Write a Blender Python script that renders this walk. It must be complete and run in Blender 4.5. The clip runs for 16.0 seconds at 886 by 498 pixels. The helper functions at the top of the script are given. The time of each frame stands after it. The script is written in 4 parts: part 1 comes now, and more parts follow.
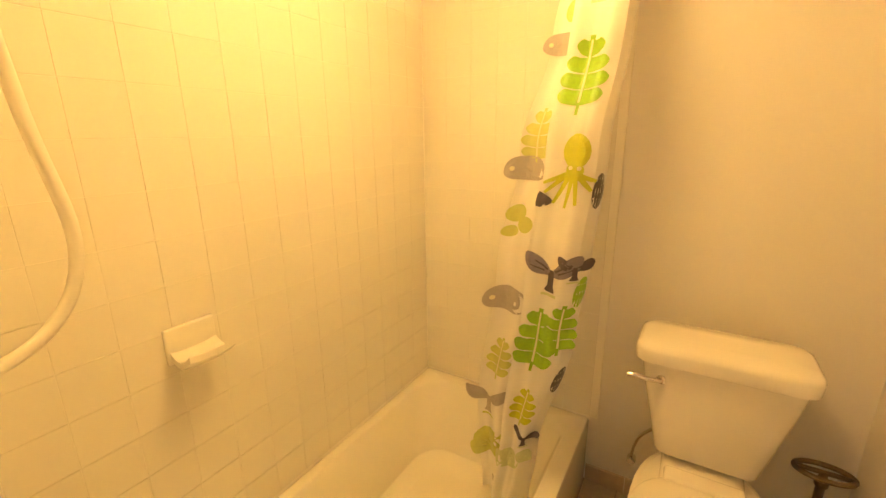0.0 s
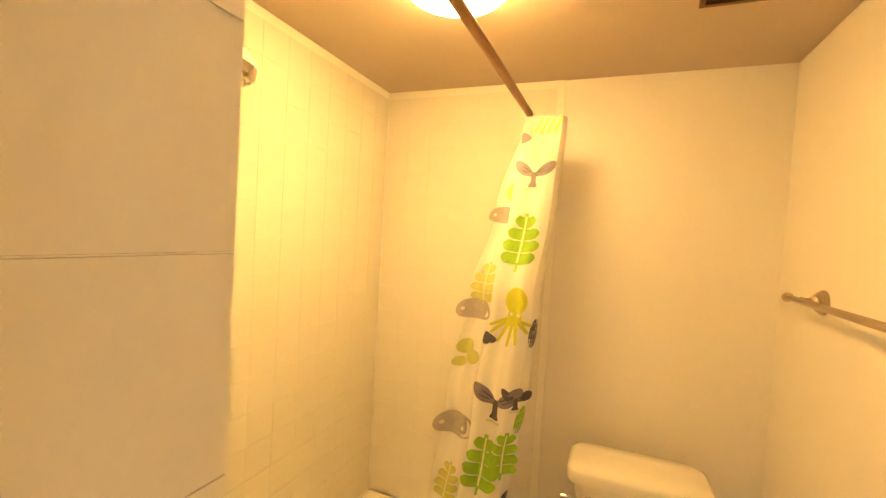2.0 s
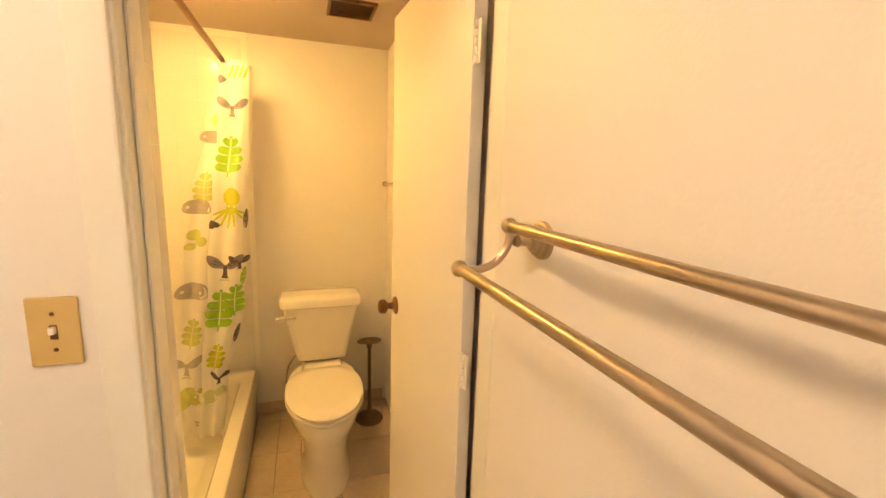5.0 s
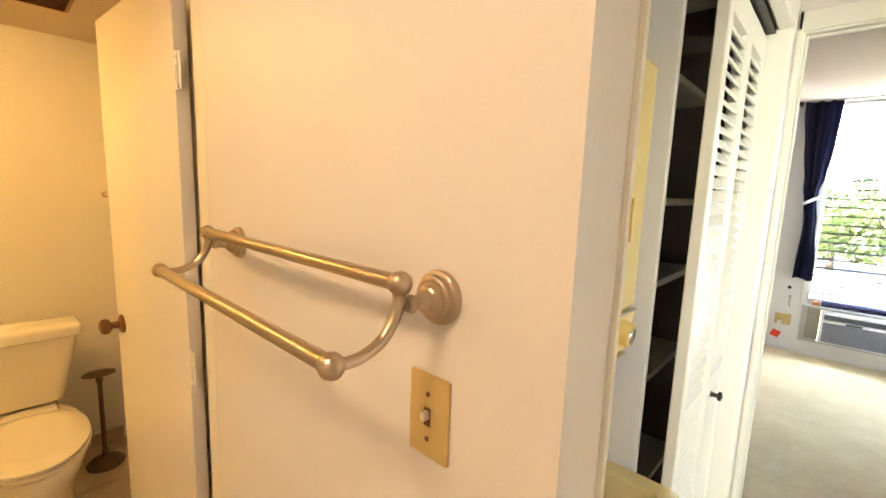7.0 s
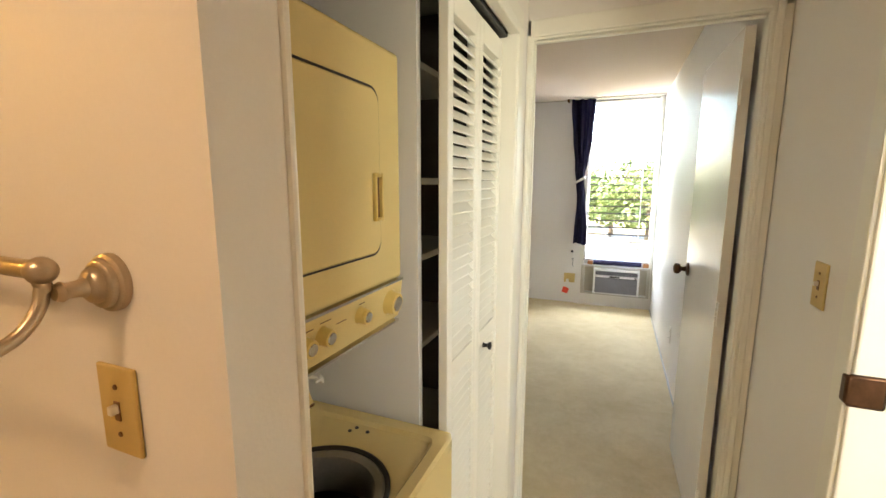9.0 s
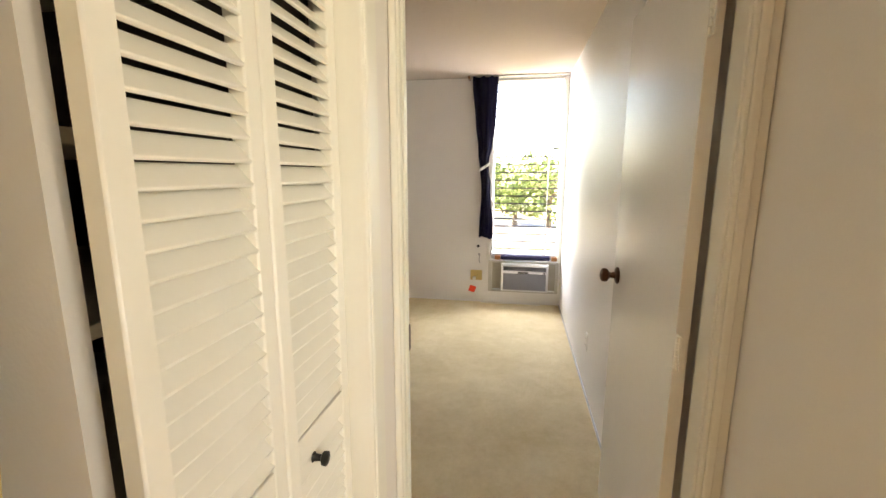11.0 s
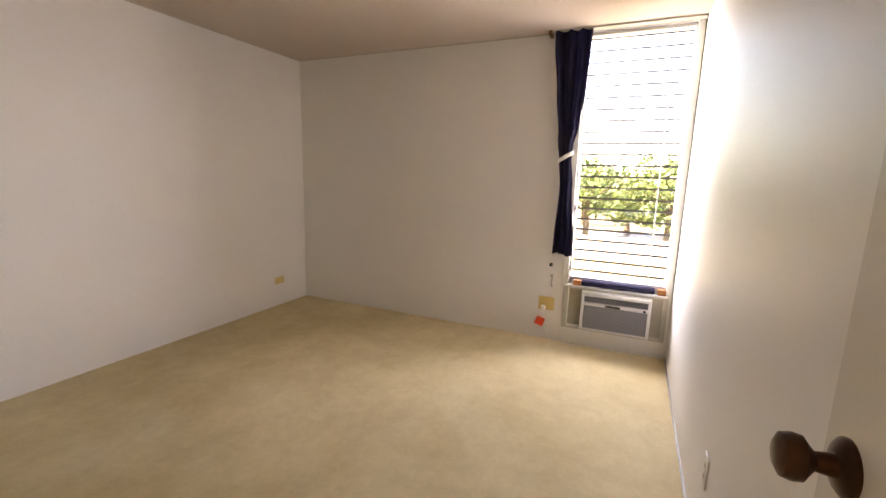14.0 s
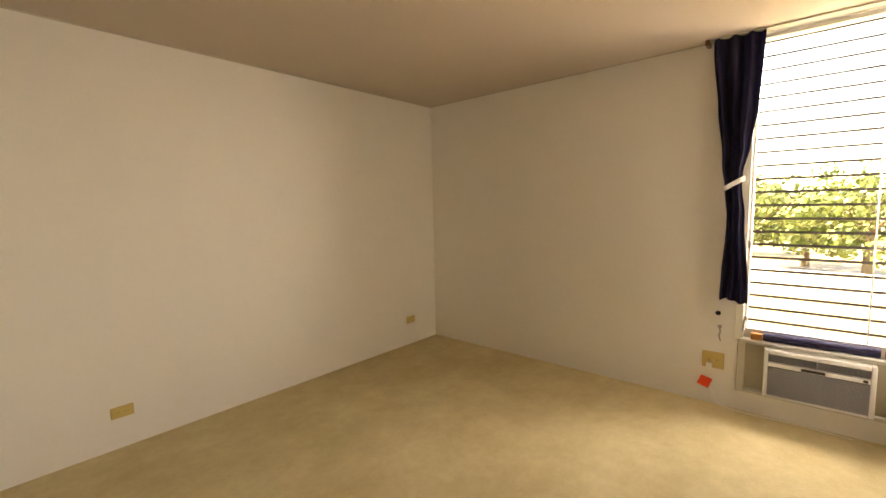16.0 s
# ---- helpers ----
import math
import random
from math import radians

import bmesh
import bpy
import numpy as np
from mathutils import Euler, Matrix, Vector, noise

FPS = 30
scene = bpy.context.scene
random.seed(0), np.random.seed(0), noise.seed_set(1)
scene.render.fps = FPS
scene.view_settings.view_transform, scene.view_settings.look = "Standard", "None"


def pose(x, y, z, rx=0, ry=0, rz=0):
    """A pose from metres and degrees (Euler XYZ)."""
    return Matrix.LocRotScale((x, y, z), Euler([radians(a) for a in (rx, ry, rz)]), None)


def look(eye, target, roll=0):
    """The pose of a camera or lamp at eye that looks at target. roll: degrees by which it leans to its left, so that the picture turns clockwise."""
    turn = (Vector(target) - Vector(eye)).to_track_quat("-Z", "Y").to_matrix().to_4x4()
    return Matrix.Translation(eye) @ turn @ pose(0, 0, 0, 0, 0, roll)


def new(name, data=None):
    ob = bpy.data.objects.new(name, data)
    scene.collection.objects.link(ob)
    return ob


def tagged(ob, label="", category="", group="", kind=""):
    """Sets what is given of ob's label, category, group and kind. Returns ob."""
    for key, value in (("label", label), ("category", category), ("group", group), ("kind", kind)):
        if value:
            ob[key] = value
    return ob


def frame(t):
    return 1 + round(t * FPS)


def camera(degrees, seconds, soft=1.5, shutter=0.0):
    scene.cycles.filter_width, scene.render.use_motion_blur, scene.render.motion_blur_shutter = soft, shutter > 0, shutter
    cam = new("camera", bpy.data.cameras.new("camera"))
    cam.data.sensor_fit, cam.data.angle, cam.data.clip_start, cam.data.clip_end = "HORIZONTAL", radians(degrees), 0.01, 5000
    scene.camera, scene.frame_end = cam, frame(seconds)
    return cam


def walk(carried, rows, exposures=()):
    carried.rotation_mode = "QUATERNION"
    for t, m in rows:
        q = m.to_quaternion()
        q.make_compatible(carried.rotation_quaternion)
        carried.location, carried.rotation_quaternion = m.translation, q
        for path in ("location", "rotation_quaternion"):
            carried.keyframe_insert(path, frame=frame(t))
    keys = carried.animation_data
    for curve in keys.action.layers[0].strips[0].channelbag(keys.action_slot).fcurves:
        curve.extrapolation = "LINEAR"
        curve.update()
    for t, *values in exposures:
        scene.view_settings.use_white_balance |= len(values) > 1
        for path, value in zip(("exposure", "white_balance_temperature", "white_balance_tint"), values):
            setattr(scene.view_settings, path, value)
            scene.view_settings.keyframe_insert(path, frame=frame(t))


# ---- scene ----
cam = camera(92.6, 16.0)
PATH = [
    (0, (0.089, 1.266, 1.394), (-0.898, 2.924, 0.869), -0.5),
    (0.5, (0.062, 1.236, 1.45), (-0.914, 2.957, 1.153), 1.0),
    (1, (0.092, 1.195, 1.515), (-0.896, 2.925, 1.339), 2.7),
    (1.5, (0.094, 1.133, 1.546), (-0.836, 2.901, 1.45), 3.0),
    (2, (0.091, 1.066, 1.545), (-0.652, 2.922, 1.471), 3.4),
    (2.5, (0.11, 0.966, 1.534), (-0.343, 2.909, 1.39), 3.0),
    (3, (0.121, 0.869, 1.503), (-0.132, 2.844, 1.312), 2.9),
    (3.2, (0.137, 0.814, 1.487), (-0.092, 2.795, 1.328), 1.7),
    (5.3, (0.146, 0.155, 1.48), (0.898, 1.965, 1.078), 2.2),
    (5.5, (0.149, 0.121, 1.467), (0.979, 1.887, 1.028), 2.2),
    (6, (0.164, 0.054, 1.467), (1.217, 1.684, 0.986), 2.0),
    (6.5, (0.167, -0.015, 1.491), (1.441, 1.485, 1.134), 2.1),
    (6.7, (0.186, -0.057, 1.509), (1.529, 1.388, 1.183), 2.3),
    (7, (0.168, -0.082, 1.505), (1.619, 1.265, 1.223), 2.0),
    (7.5, (0.161, -0.139, 1.513), (1.753, 1.046, 1.266), 2.2),
    (8, (0.167, -0.19, 1.506), (1.86, 0.843, 1.249), 1.6),
    (8.5, (0.183, -0.244, 1.497), (1.967, 0.621, 1.232), 1.4),
    (9, (0.239, -0.265, 1.488), (2.07, 0.478, 1.175), 0.1),
    (9.5, (0.376, -0.241, 1.48), (2.261, 0.351, 1.169), 1.4),
    (10, (0.535, -0.2, 1.472), (2.454, 0.247, 1.13), 0.8),
    (10.2, (0.602, -0.201, 1.468), (2.534, 0.186, 1.122), 0.8),
    (12.3, (1.526, -0.312, 1.435), (3.467, 0.017, 1.079), -0.1),
    (12.5, (1.601, -0.326, 1.436), (3.538, 0.053, 1.111), -0.5),
    (13, (1.813, -0.369, 1.415), (3.701, 0.188, 1.058), 1.0),
    (13.5, (1.984, -0.38, 1.382), (3.83, 0.304, 1.03), 0.3),
    (14, (2.114, -0.386, 1.36), (3.911, 0.419, 1.011), 1.6),
    (14.5, (2.161, -0.303, 1.361), (3.895, 0.629, 1.006), 1.9),
    (15, (2.237, -0.286, 1.353), (3.861, 0.831, 1.016), 1.1),
    (15.5, (2.26, -0.276, 1.366), (3.808, 0.964, 1.114), -0.3),
    (16, (2.255, -0.26, 1.416), (3.751, 1.051, 1.211), -1.2),
]
EXPOSURES = [(0, 5.45, 6500, 10), (5.5, 5.6, 6500, 10), (6.6, 5.55, 6500, 10), (9, 4.95, 7200, 12), (10.2, 5.0, 8000, 14), (12.5, 4.6, 7800, 24), (14.5, 4.65, 9500, 26), (16, 4.55, 13500, 20)]
walk(cam, [(t, look(eye, target, roll)) for t, eye, target, roll in PATH], EXPOSURES)

# ---- light ----
world = bpy.data.worlds.new("world")
scene.world = world
world.use_nodes = True
wn = world.node_tree.nodes
sky = wn.new("ShaderNodeTexSky")
sky.sky_type = "NISHITA"
sky.sun_disc = False
sky.sun_elevation = radians(58)
sky.sun_rotation = radians(347)
wn["Background"].inputs["Strength"].default_value = 0.10
world.node_tree.links.new(sky.outputs[0], wn["Background"].inputs["Color"])
sun_data = bpy.data.lights.new("sun", "SUN")
sun_data.energy, sun_data.angle, sun_data.color = 3.5, radians(0.5), (1.0, 0.95, 0.86)
sun = new("sun", sun_data)
sun.matrix_world = look((-4, 17, 30), (0, 0, 0))


def fill_lamp(name, eye, target, w, h, watts, color):
    """An added area lamp that stands in for sky light coming through a window."""
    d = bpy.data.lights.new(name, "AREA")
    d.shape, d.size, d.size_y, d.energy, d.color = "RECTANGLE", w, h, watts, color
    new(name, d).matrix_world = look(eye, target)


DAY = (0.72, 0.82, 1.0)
# Fill lamps added outside the bedroom window, clear of the camera's view.
fill_lamp("sky_fill_above", (7.0, -0.5, 3.3), (5.3, -0.2, 1.4), 2.4, 0.8, 9.0, DAY)
fill_lamp("sky_fill_south", (7.0, -2.3, 1.7), (4.8, 0.7, 1.3), 2.0, 2.4, 19.0, DAY)
fill_lamp("sky_fill_north", (7.0, 1.7, 1.8), (5.0, -0.6, 1.4), 2.0, 2.2, 30.0, DAY)
# Fill added at the unseen side room's opening to light hall and closet.
fill_lamp("sky_fill_side_room", (-0.365, -2.19, 1.75), (-0.1, 0.0, 1.3), 1.05, 0.68, 2.3, (1.0, 1.0, 0.84))
# The bathroom lamp is real; the alcove one is added out of view.
BATH_LAMP, ALCOVE_FILL = 2.05, 1.0
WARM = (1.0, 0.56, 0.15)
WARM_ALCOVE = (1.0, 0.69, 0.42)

# ---- materials ----


def mat(name, color, rough=0.5, metal=0.0, var=0.06, scale=6.0, bump=0.0, bscale=120.0, coat=0.0, stain=None, rug=0.5, band=0.2):
    m = bpy.data.materials.new(name)
    m.use_nodes = True
    nt = m.node_tree
    b = nt.nodes["Principled BSDF"]
    b.inputs["Roughness"].default_value = rough
    b.inputs["Metallic"].default_value = metal
    b.inputs["Coat Weight"].default_value = coat
    tc = nt.nodes.new("ShaderNodeTexCoord")
    n1 = nt.nodes.new("ShaderNodeTexNoise")
    n1.inputs["Scale"].default_value = scale
    n1.inputs["Detail"].default_value = 6
    n1.inputs["Roughness"].default_value = rug
    nt.links.new(tc.outputs["Object"], n1.inputs["Vector"])
    n2 = nt.nodes.new("ShaderNodeTexNoise")
    n2.inputs["Scale"].default_value = bscale
    n2.inputs["Detail"].default_value = 3
    nt.links.new(tc.outputs["Object"], n2.inputs["Vector"])
    ramp = nt.nodes.new("ShaderNodeValToRGB")
    lo = stain or tuple(c * (1 - 2 * var) for c in color)
    ramp.color_ramp.elements[0].position, ramp.color_ramp.elements[1].position = 0.5 - band, 0.5 + band
    ramp.color_ramp.elements[0].color = (*lo, 1)
    ramp.color_ramp.elements[1].color = (*color, 1)
    mix = nt.nodes.new("ShaderNodeMath")
    mix.operation = "MULTIPLY_ADD"
    mix.inputs[1].default_value = 0.35
    nt.links.new(n2.outputs["Fac"], mix.inputs[0])
    sc = nt.nodes.new("ShaderNodeMath")
    sc.operation = "MULTIPLY"
    sc.inputs[1].default_value = 0.65
    nt.links.new(n1.outputs["Fac"], sc.inputs[0])
    nt.links.new(sc.outputs[0], mix.inputs[2])
    nt.links.new(mix.outputs[0], ramp.inputs["Fac"])
    nt.links.new(ramp.outputs["Color"], b.inputs["Base Color"])
    rr = nt.nodes.new("ShaderNodeMapRange")
    rr.inputs["To Min"].default_value = max(0.02, rough - 0.08)
    rr.inputs["To Max"].default_value = min(1, rough + 0.08)
    nt.links.new(n1.outputs["Fac"], rr.inputs["Value"])
    nt.links.new(rr.outputs[0], b.inputs["Roughness"])
    if bump:
        bp = nt.nodes.new("ShaderNodeBump")
        bp.inputs["Strength"].default_value = bump
        bp.inputs["Distance"].default_value = 0.004
        nt.links.new(n2.outputs["Fac"], bp.inputs["Height"])
        nt.links.new(bp.outputs[0], b.inputs["Normal"])
    return m


def emitter(name, color, strength):
    m = bpy.data.materials.new(name)
    m.use_nodes = True
    nt = m.node_tree
    nt.nodes.clear()
    e = nt.nodes.new("ShaderNodeEmission")
    e.inputs["Color"].default_value = (*color, 1)
    e.inputs["Strength"].default_value = strength
    o = nt.nodes.new("ShaderNodeOutputMaterial")
    nt.links.new(e.outputs[0], o.inputs[0])
    return m


def clear_glass(name, tint, gloss):
    m = bpy.data.materials.new(name)
    m.use_nodes = True
    nt = m.node_tree
    nt.nodes.clear()
    tr = nt.nodes.new("ShaderNodeBsdfTransparent")
    tr.inputs["Color"].default_value = (*tint, 1)
    gl = nt.nodes.new("ShaderNodeBsdfGlossy")
    gl.inputs["Roughness"].default_value = 0.03
    mx = nt.nodes.new("ShaderNodeMixShader")
    o = nt.nodes.new("ShaderNodeOutputMaterial")
    mx.inputs[0].default_value = gloss
    nt.links.new(tr.outputs[0], mx.inputs[1])
    nt.links.new(gl.outputs[0], mx.inputs[2])
    nt.links.new(mx.outputs[0], o.inputs[0])
    return m


def translucent(name, color, trans, see):
    m = bpy.data.materials.new(name)
    m.use_nodes = True
    nt = m.node_tree
    nt.nodes.clear()
    d = nt.nodes.new("ShaderNodeBsdfPrincipled")
    d.inputs["Base Color"].default_value = (*color, 1)
    d.inputs["Roughness"].default_value = 0.35
    t = nt.nodes.new("ShaderNodeBsdfTranslucent")
    t.inputs["Color"].default_value = (*color, 1)
    c = nt.nodes.new("ShaderNodeBsdfTransparent")
    m1 = nt.nodes.new("ShaderNodeMixShader")
    m1.inputs[0].default_value = trans
    m2 = nt.nodes.new("ShaderNodeMixShader")
    m2.inputs[0].default_value = see
    o = nt.nodes.new("ShaderNodeOutputMaterial")
    nt.links.new(d.outputs[0], m1.inputs[1])
    nt.links.new(t.outputs[0], m1.inputs[2])
    nt.links.new(m1.outputs[0], m2.inputs[1])
    nt.links.new(c.outputs[0], m2.inputs[2])
    nt.links.new(m2.outputs[0], o.inputs[0])
    return m


M_WALL = mat("wall_paint", (0.80, 0.775, 0.74), 0.48, var=0.02, scale=1.6, bump=0.12, bscale=180)
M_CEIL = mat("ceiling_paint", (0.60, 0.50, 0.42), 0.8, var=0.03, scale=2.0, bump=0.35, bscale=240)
M_TRIM = mat("trim_gloss", (0.81, 0.80, 0.73), 0.36, var=0.02, scale=3.0, bump=0.03, bscale=90)
M_DOOR = mat("door_paint", (0.80, 0.78, 0.73), 0.24, var=0.02, scale=2.0, bump=0.06, bscale=70)
M_TILE = mat("wall_tile_glaze", (0.81, 0.79, 0.71), 0.16, var=0.02, scale=4.0, coat=0.3)
M_GROUT = mat("grout", (0.84, 0.82, 0.74), 0.6, var=0.015, scale=20, bump=0.1)
M_FLOORTILE = mat("floor_tile_stone", (0.60, 0.49, 0.38), 0.3, var=0.12, scale=7, bump=0.08, bscale=60)
M_FGROUT = mat("floor_grout", (0.36, 0.28, 0.20), 0.9, var=0.1, scale=20)
M_CARPET = mat("carpet_pile", (0.76, 0.64, 0.40), 0.95, var=0.13, scale=1.5, bump=1.0, bscale=420, stain=(0.54, 0.42, 0.22), rug=0.82, band=0.13)
M_PORC = mat("porcelain", (0.82, 0.79, 0.72), 0.10, var=0.015, scale=5, coat=0.5)
M_TUB = mat("tub_enamel", (0.82, 0.80, 0.70), 0.16, var=0.02, scale=4, coat=0.3)
M_NICKEL = mat("brushed_nickel", (0.52, 0.43, 0.32), 0.34, 1.0, var=0.08, scale=30, bump=0.05, bscale=300)
M_CHROME = mat("chrome", (0.75, 0.72, 0.68), 0.12, 1.0, var=0.03)
M_BRONZE = mat("dark_bronze", (0.11, 0.055, 0.03), 0.35, 0.85, var=0.25, scale=25)
M_BROWNWOOD = mat("brown_knob", (0.20, 0.085, 0.03), 0.3, 0.3, var=0.2, scale=30)
M_ROD = mat("rod_bronze", (0.30, 0.16, 0.07), 0.35, 0.7, var=0.15, scale=30)
M_IVORY = mat("ivory_plastic", (0.62, 0.45, 0.17), 0.35, var=0.04, scale=20)
M_CREAM = mat("white_plastic", (0.80, 0.78, 0.72), 0.35, var=0.02, scale=20)
M_APPL = mat("almond_enamel", (0.76, 0.61, 0.29), 0.22, var=0.025, scale=3, bump=0.05, bscale=150)
M_APPLK = mat("almond_knob", (0.76, 0.57, 0.19), 0.3, var=0.04, scale=20)
M_DARK = mat("dark_cavity", (0.025, 0.022, 0.02), 0.5, var=0.2, scale=20)
M_PEWTER = mat("dark_pewter", (0.20, 0.145, 0.09), 0.36, 0.9, var=0.15, scale=30)
M_STEEL = mat("grey_steel", (0.45, 0.44, 0.43), 0.35, 0.8, var=0.1, scale=20)
M_SHELFDK = mat("dark_shelf_board", (0.12, 0.10, 0.085), 0.7, var=0.2, scale=5)
M_SHELF = mat("shelf_paint", (0.52, 0.49, 0.42), 0.5, var=0.05, scale=8)
M_NAVY = mat("navy_cloth", (0.022, 0.020, 0.075), 0.9, var=0.2, scale=12, bump=0.6, bscale=500)
M_WHITECLOTH = mat("white_cloth", (0.80, 0.78, 0.74), 0.9, var=0.05, scale=20, bump=0.3, bscale=300)
M_ALU = mat("aluminium", (0.62, 0.60, 0.58), 0.4, 0.6, var=0.06, scale=15)
M_ACGREY = mat("ac_grille", (0.30, 0.30, 0.33), 0.5, var=0.05, scale=30)
M_ACWHITE = mat("ac_white", (0.78, 0.78, 0.78), 0.35, var=0.02, scale=20)
M_ACSIDE = mat("ac_filler_board", (0.40, 0.36, 0.28), 0.6, var=0.08, scale=12)
M_ORANGE = mat("orange_wood", (0.50, 0.20, 0.06), 0.5, var=0.15, scale=30)
M_RED = mat("red_tag", (0.85, 0.06, 0.02), 0.45, var=0.03, scale=30)
M_BLACK = mat("black_metal", (0.02, 0.02, 0.02), 0.4, 0.3, var=0.2, scale=30)
M_LOUVEREDGE = mat("louver_edge", (0.05, 0.045, 0.05), 0.3, var=0.2, scale=30)
M_GLASS = clear_glass("louver_glass", (0.97, 0.98, 0.96), 0.03)
# Near-black stands for the shade inside the washer drum.
M_DRUMSHADE = mat("shadow_drum", (0.05, 0.05, 0.05), 0.3, 0.4, var=0.2)
M_SHEET = translucent("curtain_vinyl", (0.86, 0.85, 0.80), 0.30, 0.05)
M_LIME = mat("print_lime", (0.50, 0.56, 0.03), 0.4, var=0.06, scale=40)
M_GREEN = mat("print_green", (0.29, 0.55, 0.02), 0.4, var=0.12, scale=30)
M_PGREY = mat("print_grey", (0.25, 0.22, 0.29), 0.4, var=0.15, scale=40)
M_PDARK = mat("print_slate", (0.09, 0.075, 0.11), 0.4, var=0.2, scale=40)
M_PALE = mat("print_pale", (0.62, 0.68, 0.40), 0.4, var=0.06, scale=40)
M_PWHITE = mat("print_cream", (0.80, 0.78, 0.55), 0.4, var=0.03, scale=40)
# Paler print colours imitate the haze of looking through the curtain's vinyl.
M_VEILGREY = mat("print_grey_veiled", (0.44, 0.41, 0.39), 0.4, var=0.08, scale=40)
M_VEILLIME = mat("print_lime_veiled", (0.55, 0.60, 0.18), 0.4, var=0.06, scale=40)
M_LEAF = mat("foliage", (0.07, 0.12, 0.02), 0.6, var=0.25, scale=3)
M_LEAF2 = mat("foliage_light", (0.10, 0.15, 0.03), 0.6, var=0.25, scale=3)
M_BARK = mat("bark", (0.16, 0.11, 0.07), 0.9, var=0.2, scale=10, bump=0.6, bscale=40)
M_GROUND = mat("dry_lawn", (0.17, 0.15, 0.08), 0.95, var=0.12, scale=0.3, bump=0.3, bscale=30)
M_STUCCO = mat("pale_stucco", (0.62, 0.58, 0.50), 0.9, var=0.06, scale=1, bump=0.2, bscale=30)
M_FENCE = mat("fence_paint", (0.45, 0.42, 0.38), 0.7, var=0.1, scale=3)
M_ROAD = mat("asphalt", (0.10, 0.10, 0.10), 0.9, var=0.15, scale=2, bump=0.3, bscale=60)

# ---- mesh helpers ----


def box(bm, x0, x1, y0, y1, z0, z1, bev=0.0, seg=2, mi=0, m=None):
    vs = [bm.verts.new((x, y, z)) for x in (x0, x1) for y in (y0, y1) for z in (z0, z1)]
    fs = [bm.faces.new([vs[i] for i in q]) for q in ((0, 1, 3, 2), (4, 6, 7, 5), (0, 4, 5, 1), (2, 3, 7, 6), (0, 2, 6, 4), (1, 5, 7, 3))]
    for f in fs:
        f.material_index = mi
    if bev:
        es = list({e for f in fs for e in f.edges})
        r = bmesh.ops.bevel(bm, geom=es, offset=bev, segments=seg, profile=0.5, affect="EDGES")
        for f in r["faces"]:
            f.material_index = mi
            f.smooth = True
        vs = list({v for f in r["faces"] for v in f.verts} | {v for v in vs if v.is_valid})
    if m is not None:
        bmesh.ops.transform(bm, matrix=m, verts=vs)
    return vs


def bx(*a, **k):
    bm = bmesh.new()
    box(bm, *a, **k)
    return bm


def smooth_path(pts, n=8):
    pts = [Vector(p) for p in pts]
    out = []
    for i in range(len(pts) - 1):
        p0, p1, p2, p3 = pts[max(i - 1, 0)], pts[i], pts[i + 1], pts[min(i + 2, len(pts) - 1)]
        for k in range(n):
            t = k / n
            out.append(0.5 * (2 * p1 + (p2 - p0) * t + (2 * p0 - 5 * p1 + 4 * p2 - p3) * t * t + (3 * p1 - p0 - 3 * p2 + p3) * t ** 3))
    out.append(pts[-1])
    return out


def tube(bm, pts, r, seg=12, radii=None):
    pts = [Vector(p) for p in pts]
    rings = []
    up = Vector((0.13, 0.27, 0.95))
    for i, p in enumerate(pts):
        d = (pts[min(i + 1, len(pts) - 1)] - pts[max(i - 1, 0)]).normalized()
        a = d.cross(up)
        if a.length < 0.05:
            a = d.cross(Vector((1, 0, 0)))
        a.normalize()
        b = d.cross(a)
        rr = radii[i] if radii else r
        rings.append([bm.verts.new(p + rr * (a * math.cos(t) + b * math.sin(t))) for t in (2 * math.pi * k / seg for k in range(seg))])
    for q, s in zip(rings, rings[1:]):
        for k in range(seg):
            f = bm.faces.new((q[k], q[(k + 1) % seg], s[(k + 1) % seg], s[k]))
            f.smooth = True
    bm.faces.new(rings[0][::-1])
    bm.faces.new(rings[-1])
    return bm


def lathe(bm, prof, m, seg=24, cap=True):
    """Profile of (radius, height) turned round the local z of m."""
    rings = []
    for r, h in prof:
        rings.append([bm.verts.new(m @ Vector((r * math.cos(t), r * math.sin(t), h))) for t in (2 * math.pi * k / seg for k in range(seg))])
    for q, s in zip(rings, rings[1:]):
        for k in range(seg):
            f = bm.faces.new((q[k], q[(k + 1) % seg], s[(k + 1) % seg], s[k]))
            f.smooth = True
    if cap:
        bm.faces.new(rings[0][::-1])
        bm.faces.new(rings[-1])
    return bm


def loft(bm, loops, cap=True):
    rings = [[bm.verts.new(p) for p in lp] for lp in loops]
    n = len(rings[0])
    for q, s in zip(rings, rings[1:]):
        for k in range(n):
            f = bm.faces.new((q[k], q[(k + 1) % n], s[(k + 1) % n], s[k]))
            f.smooth = True
    if cap:
        bm.faces.new(rings[0][::-1])
        bm.faces.new(rings[-1])
    return bm


def rrect(x0, x1, y0, y1, r, z, n=6):
    out = []
    for cx, cy, a in ((x1 - r, y1 - r, 0), (x0 + r, y1 - r, 90), (x0 + r, y0 + r, 180), (x1 - r, y0 + r, 270)):
        for k in range(n + 1):
            t = radians(a + 90 * k / n)
            out.append(Vector((cx + r * math.cos(t), cy + r * math.sin(t), z)))
    return out


def mesh_of(name, bm, mats):
    bmesh.ops.recalc_face_normals(bm, faces=bm.faces)
    for e in bm.edges:
        if len(e.link_faces) == 2 and e.calc_face_angle(0.0) > radians(42):
            e.smooth = False
    me = bpy.data.meshes.new(name)
    bm.to_mesh(me)
    bm.free()
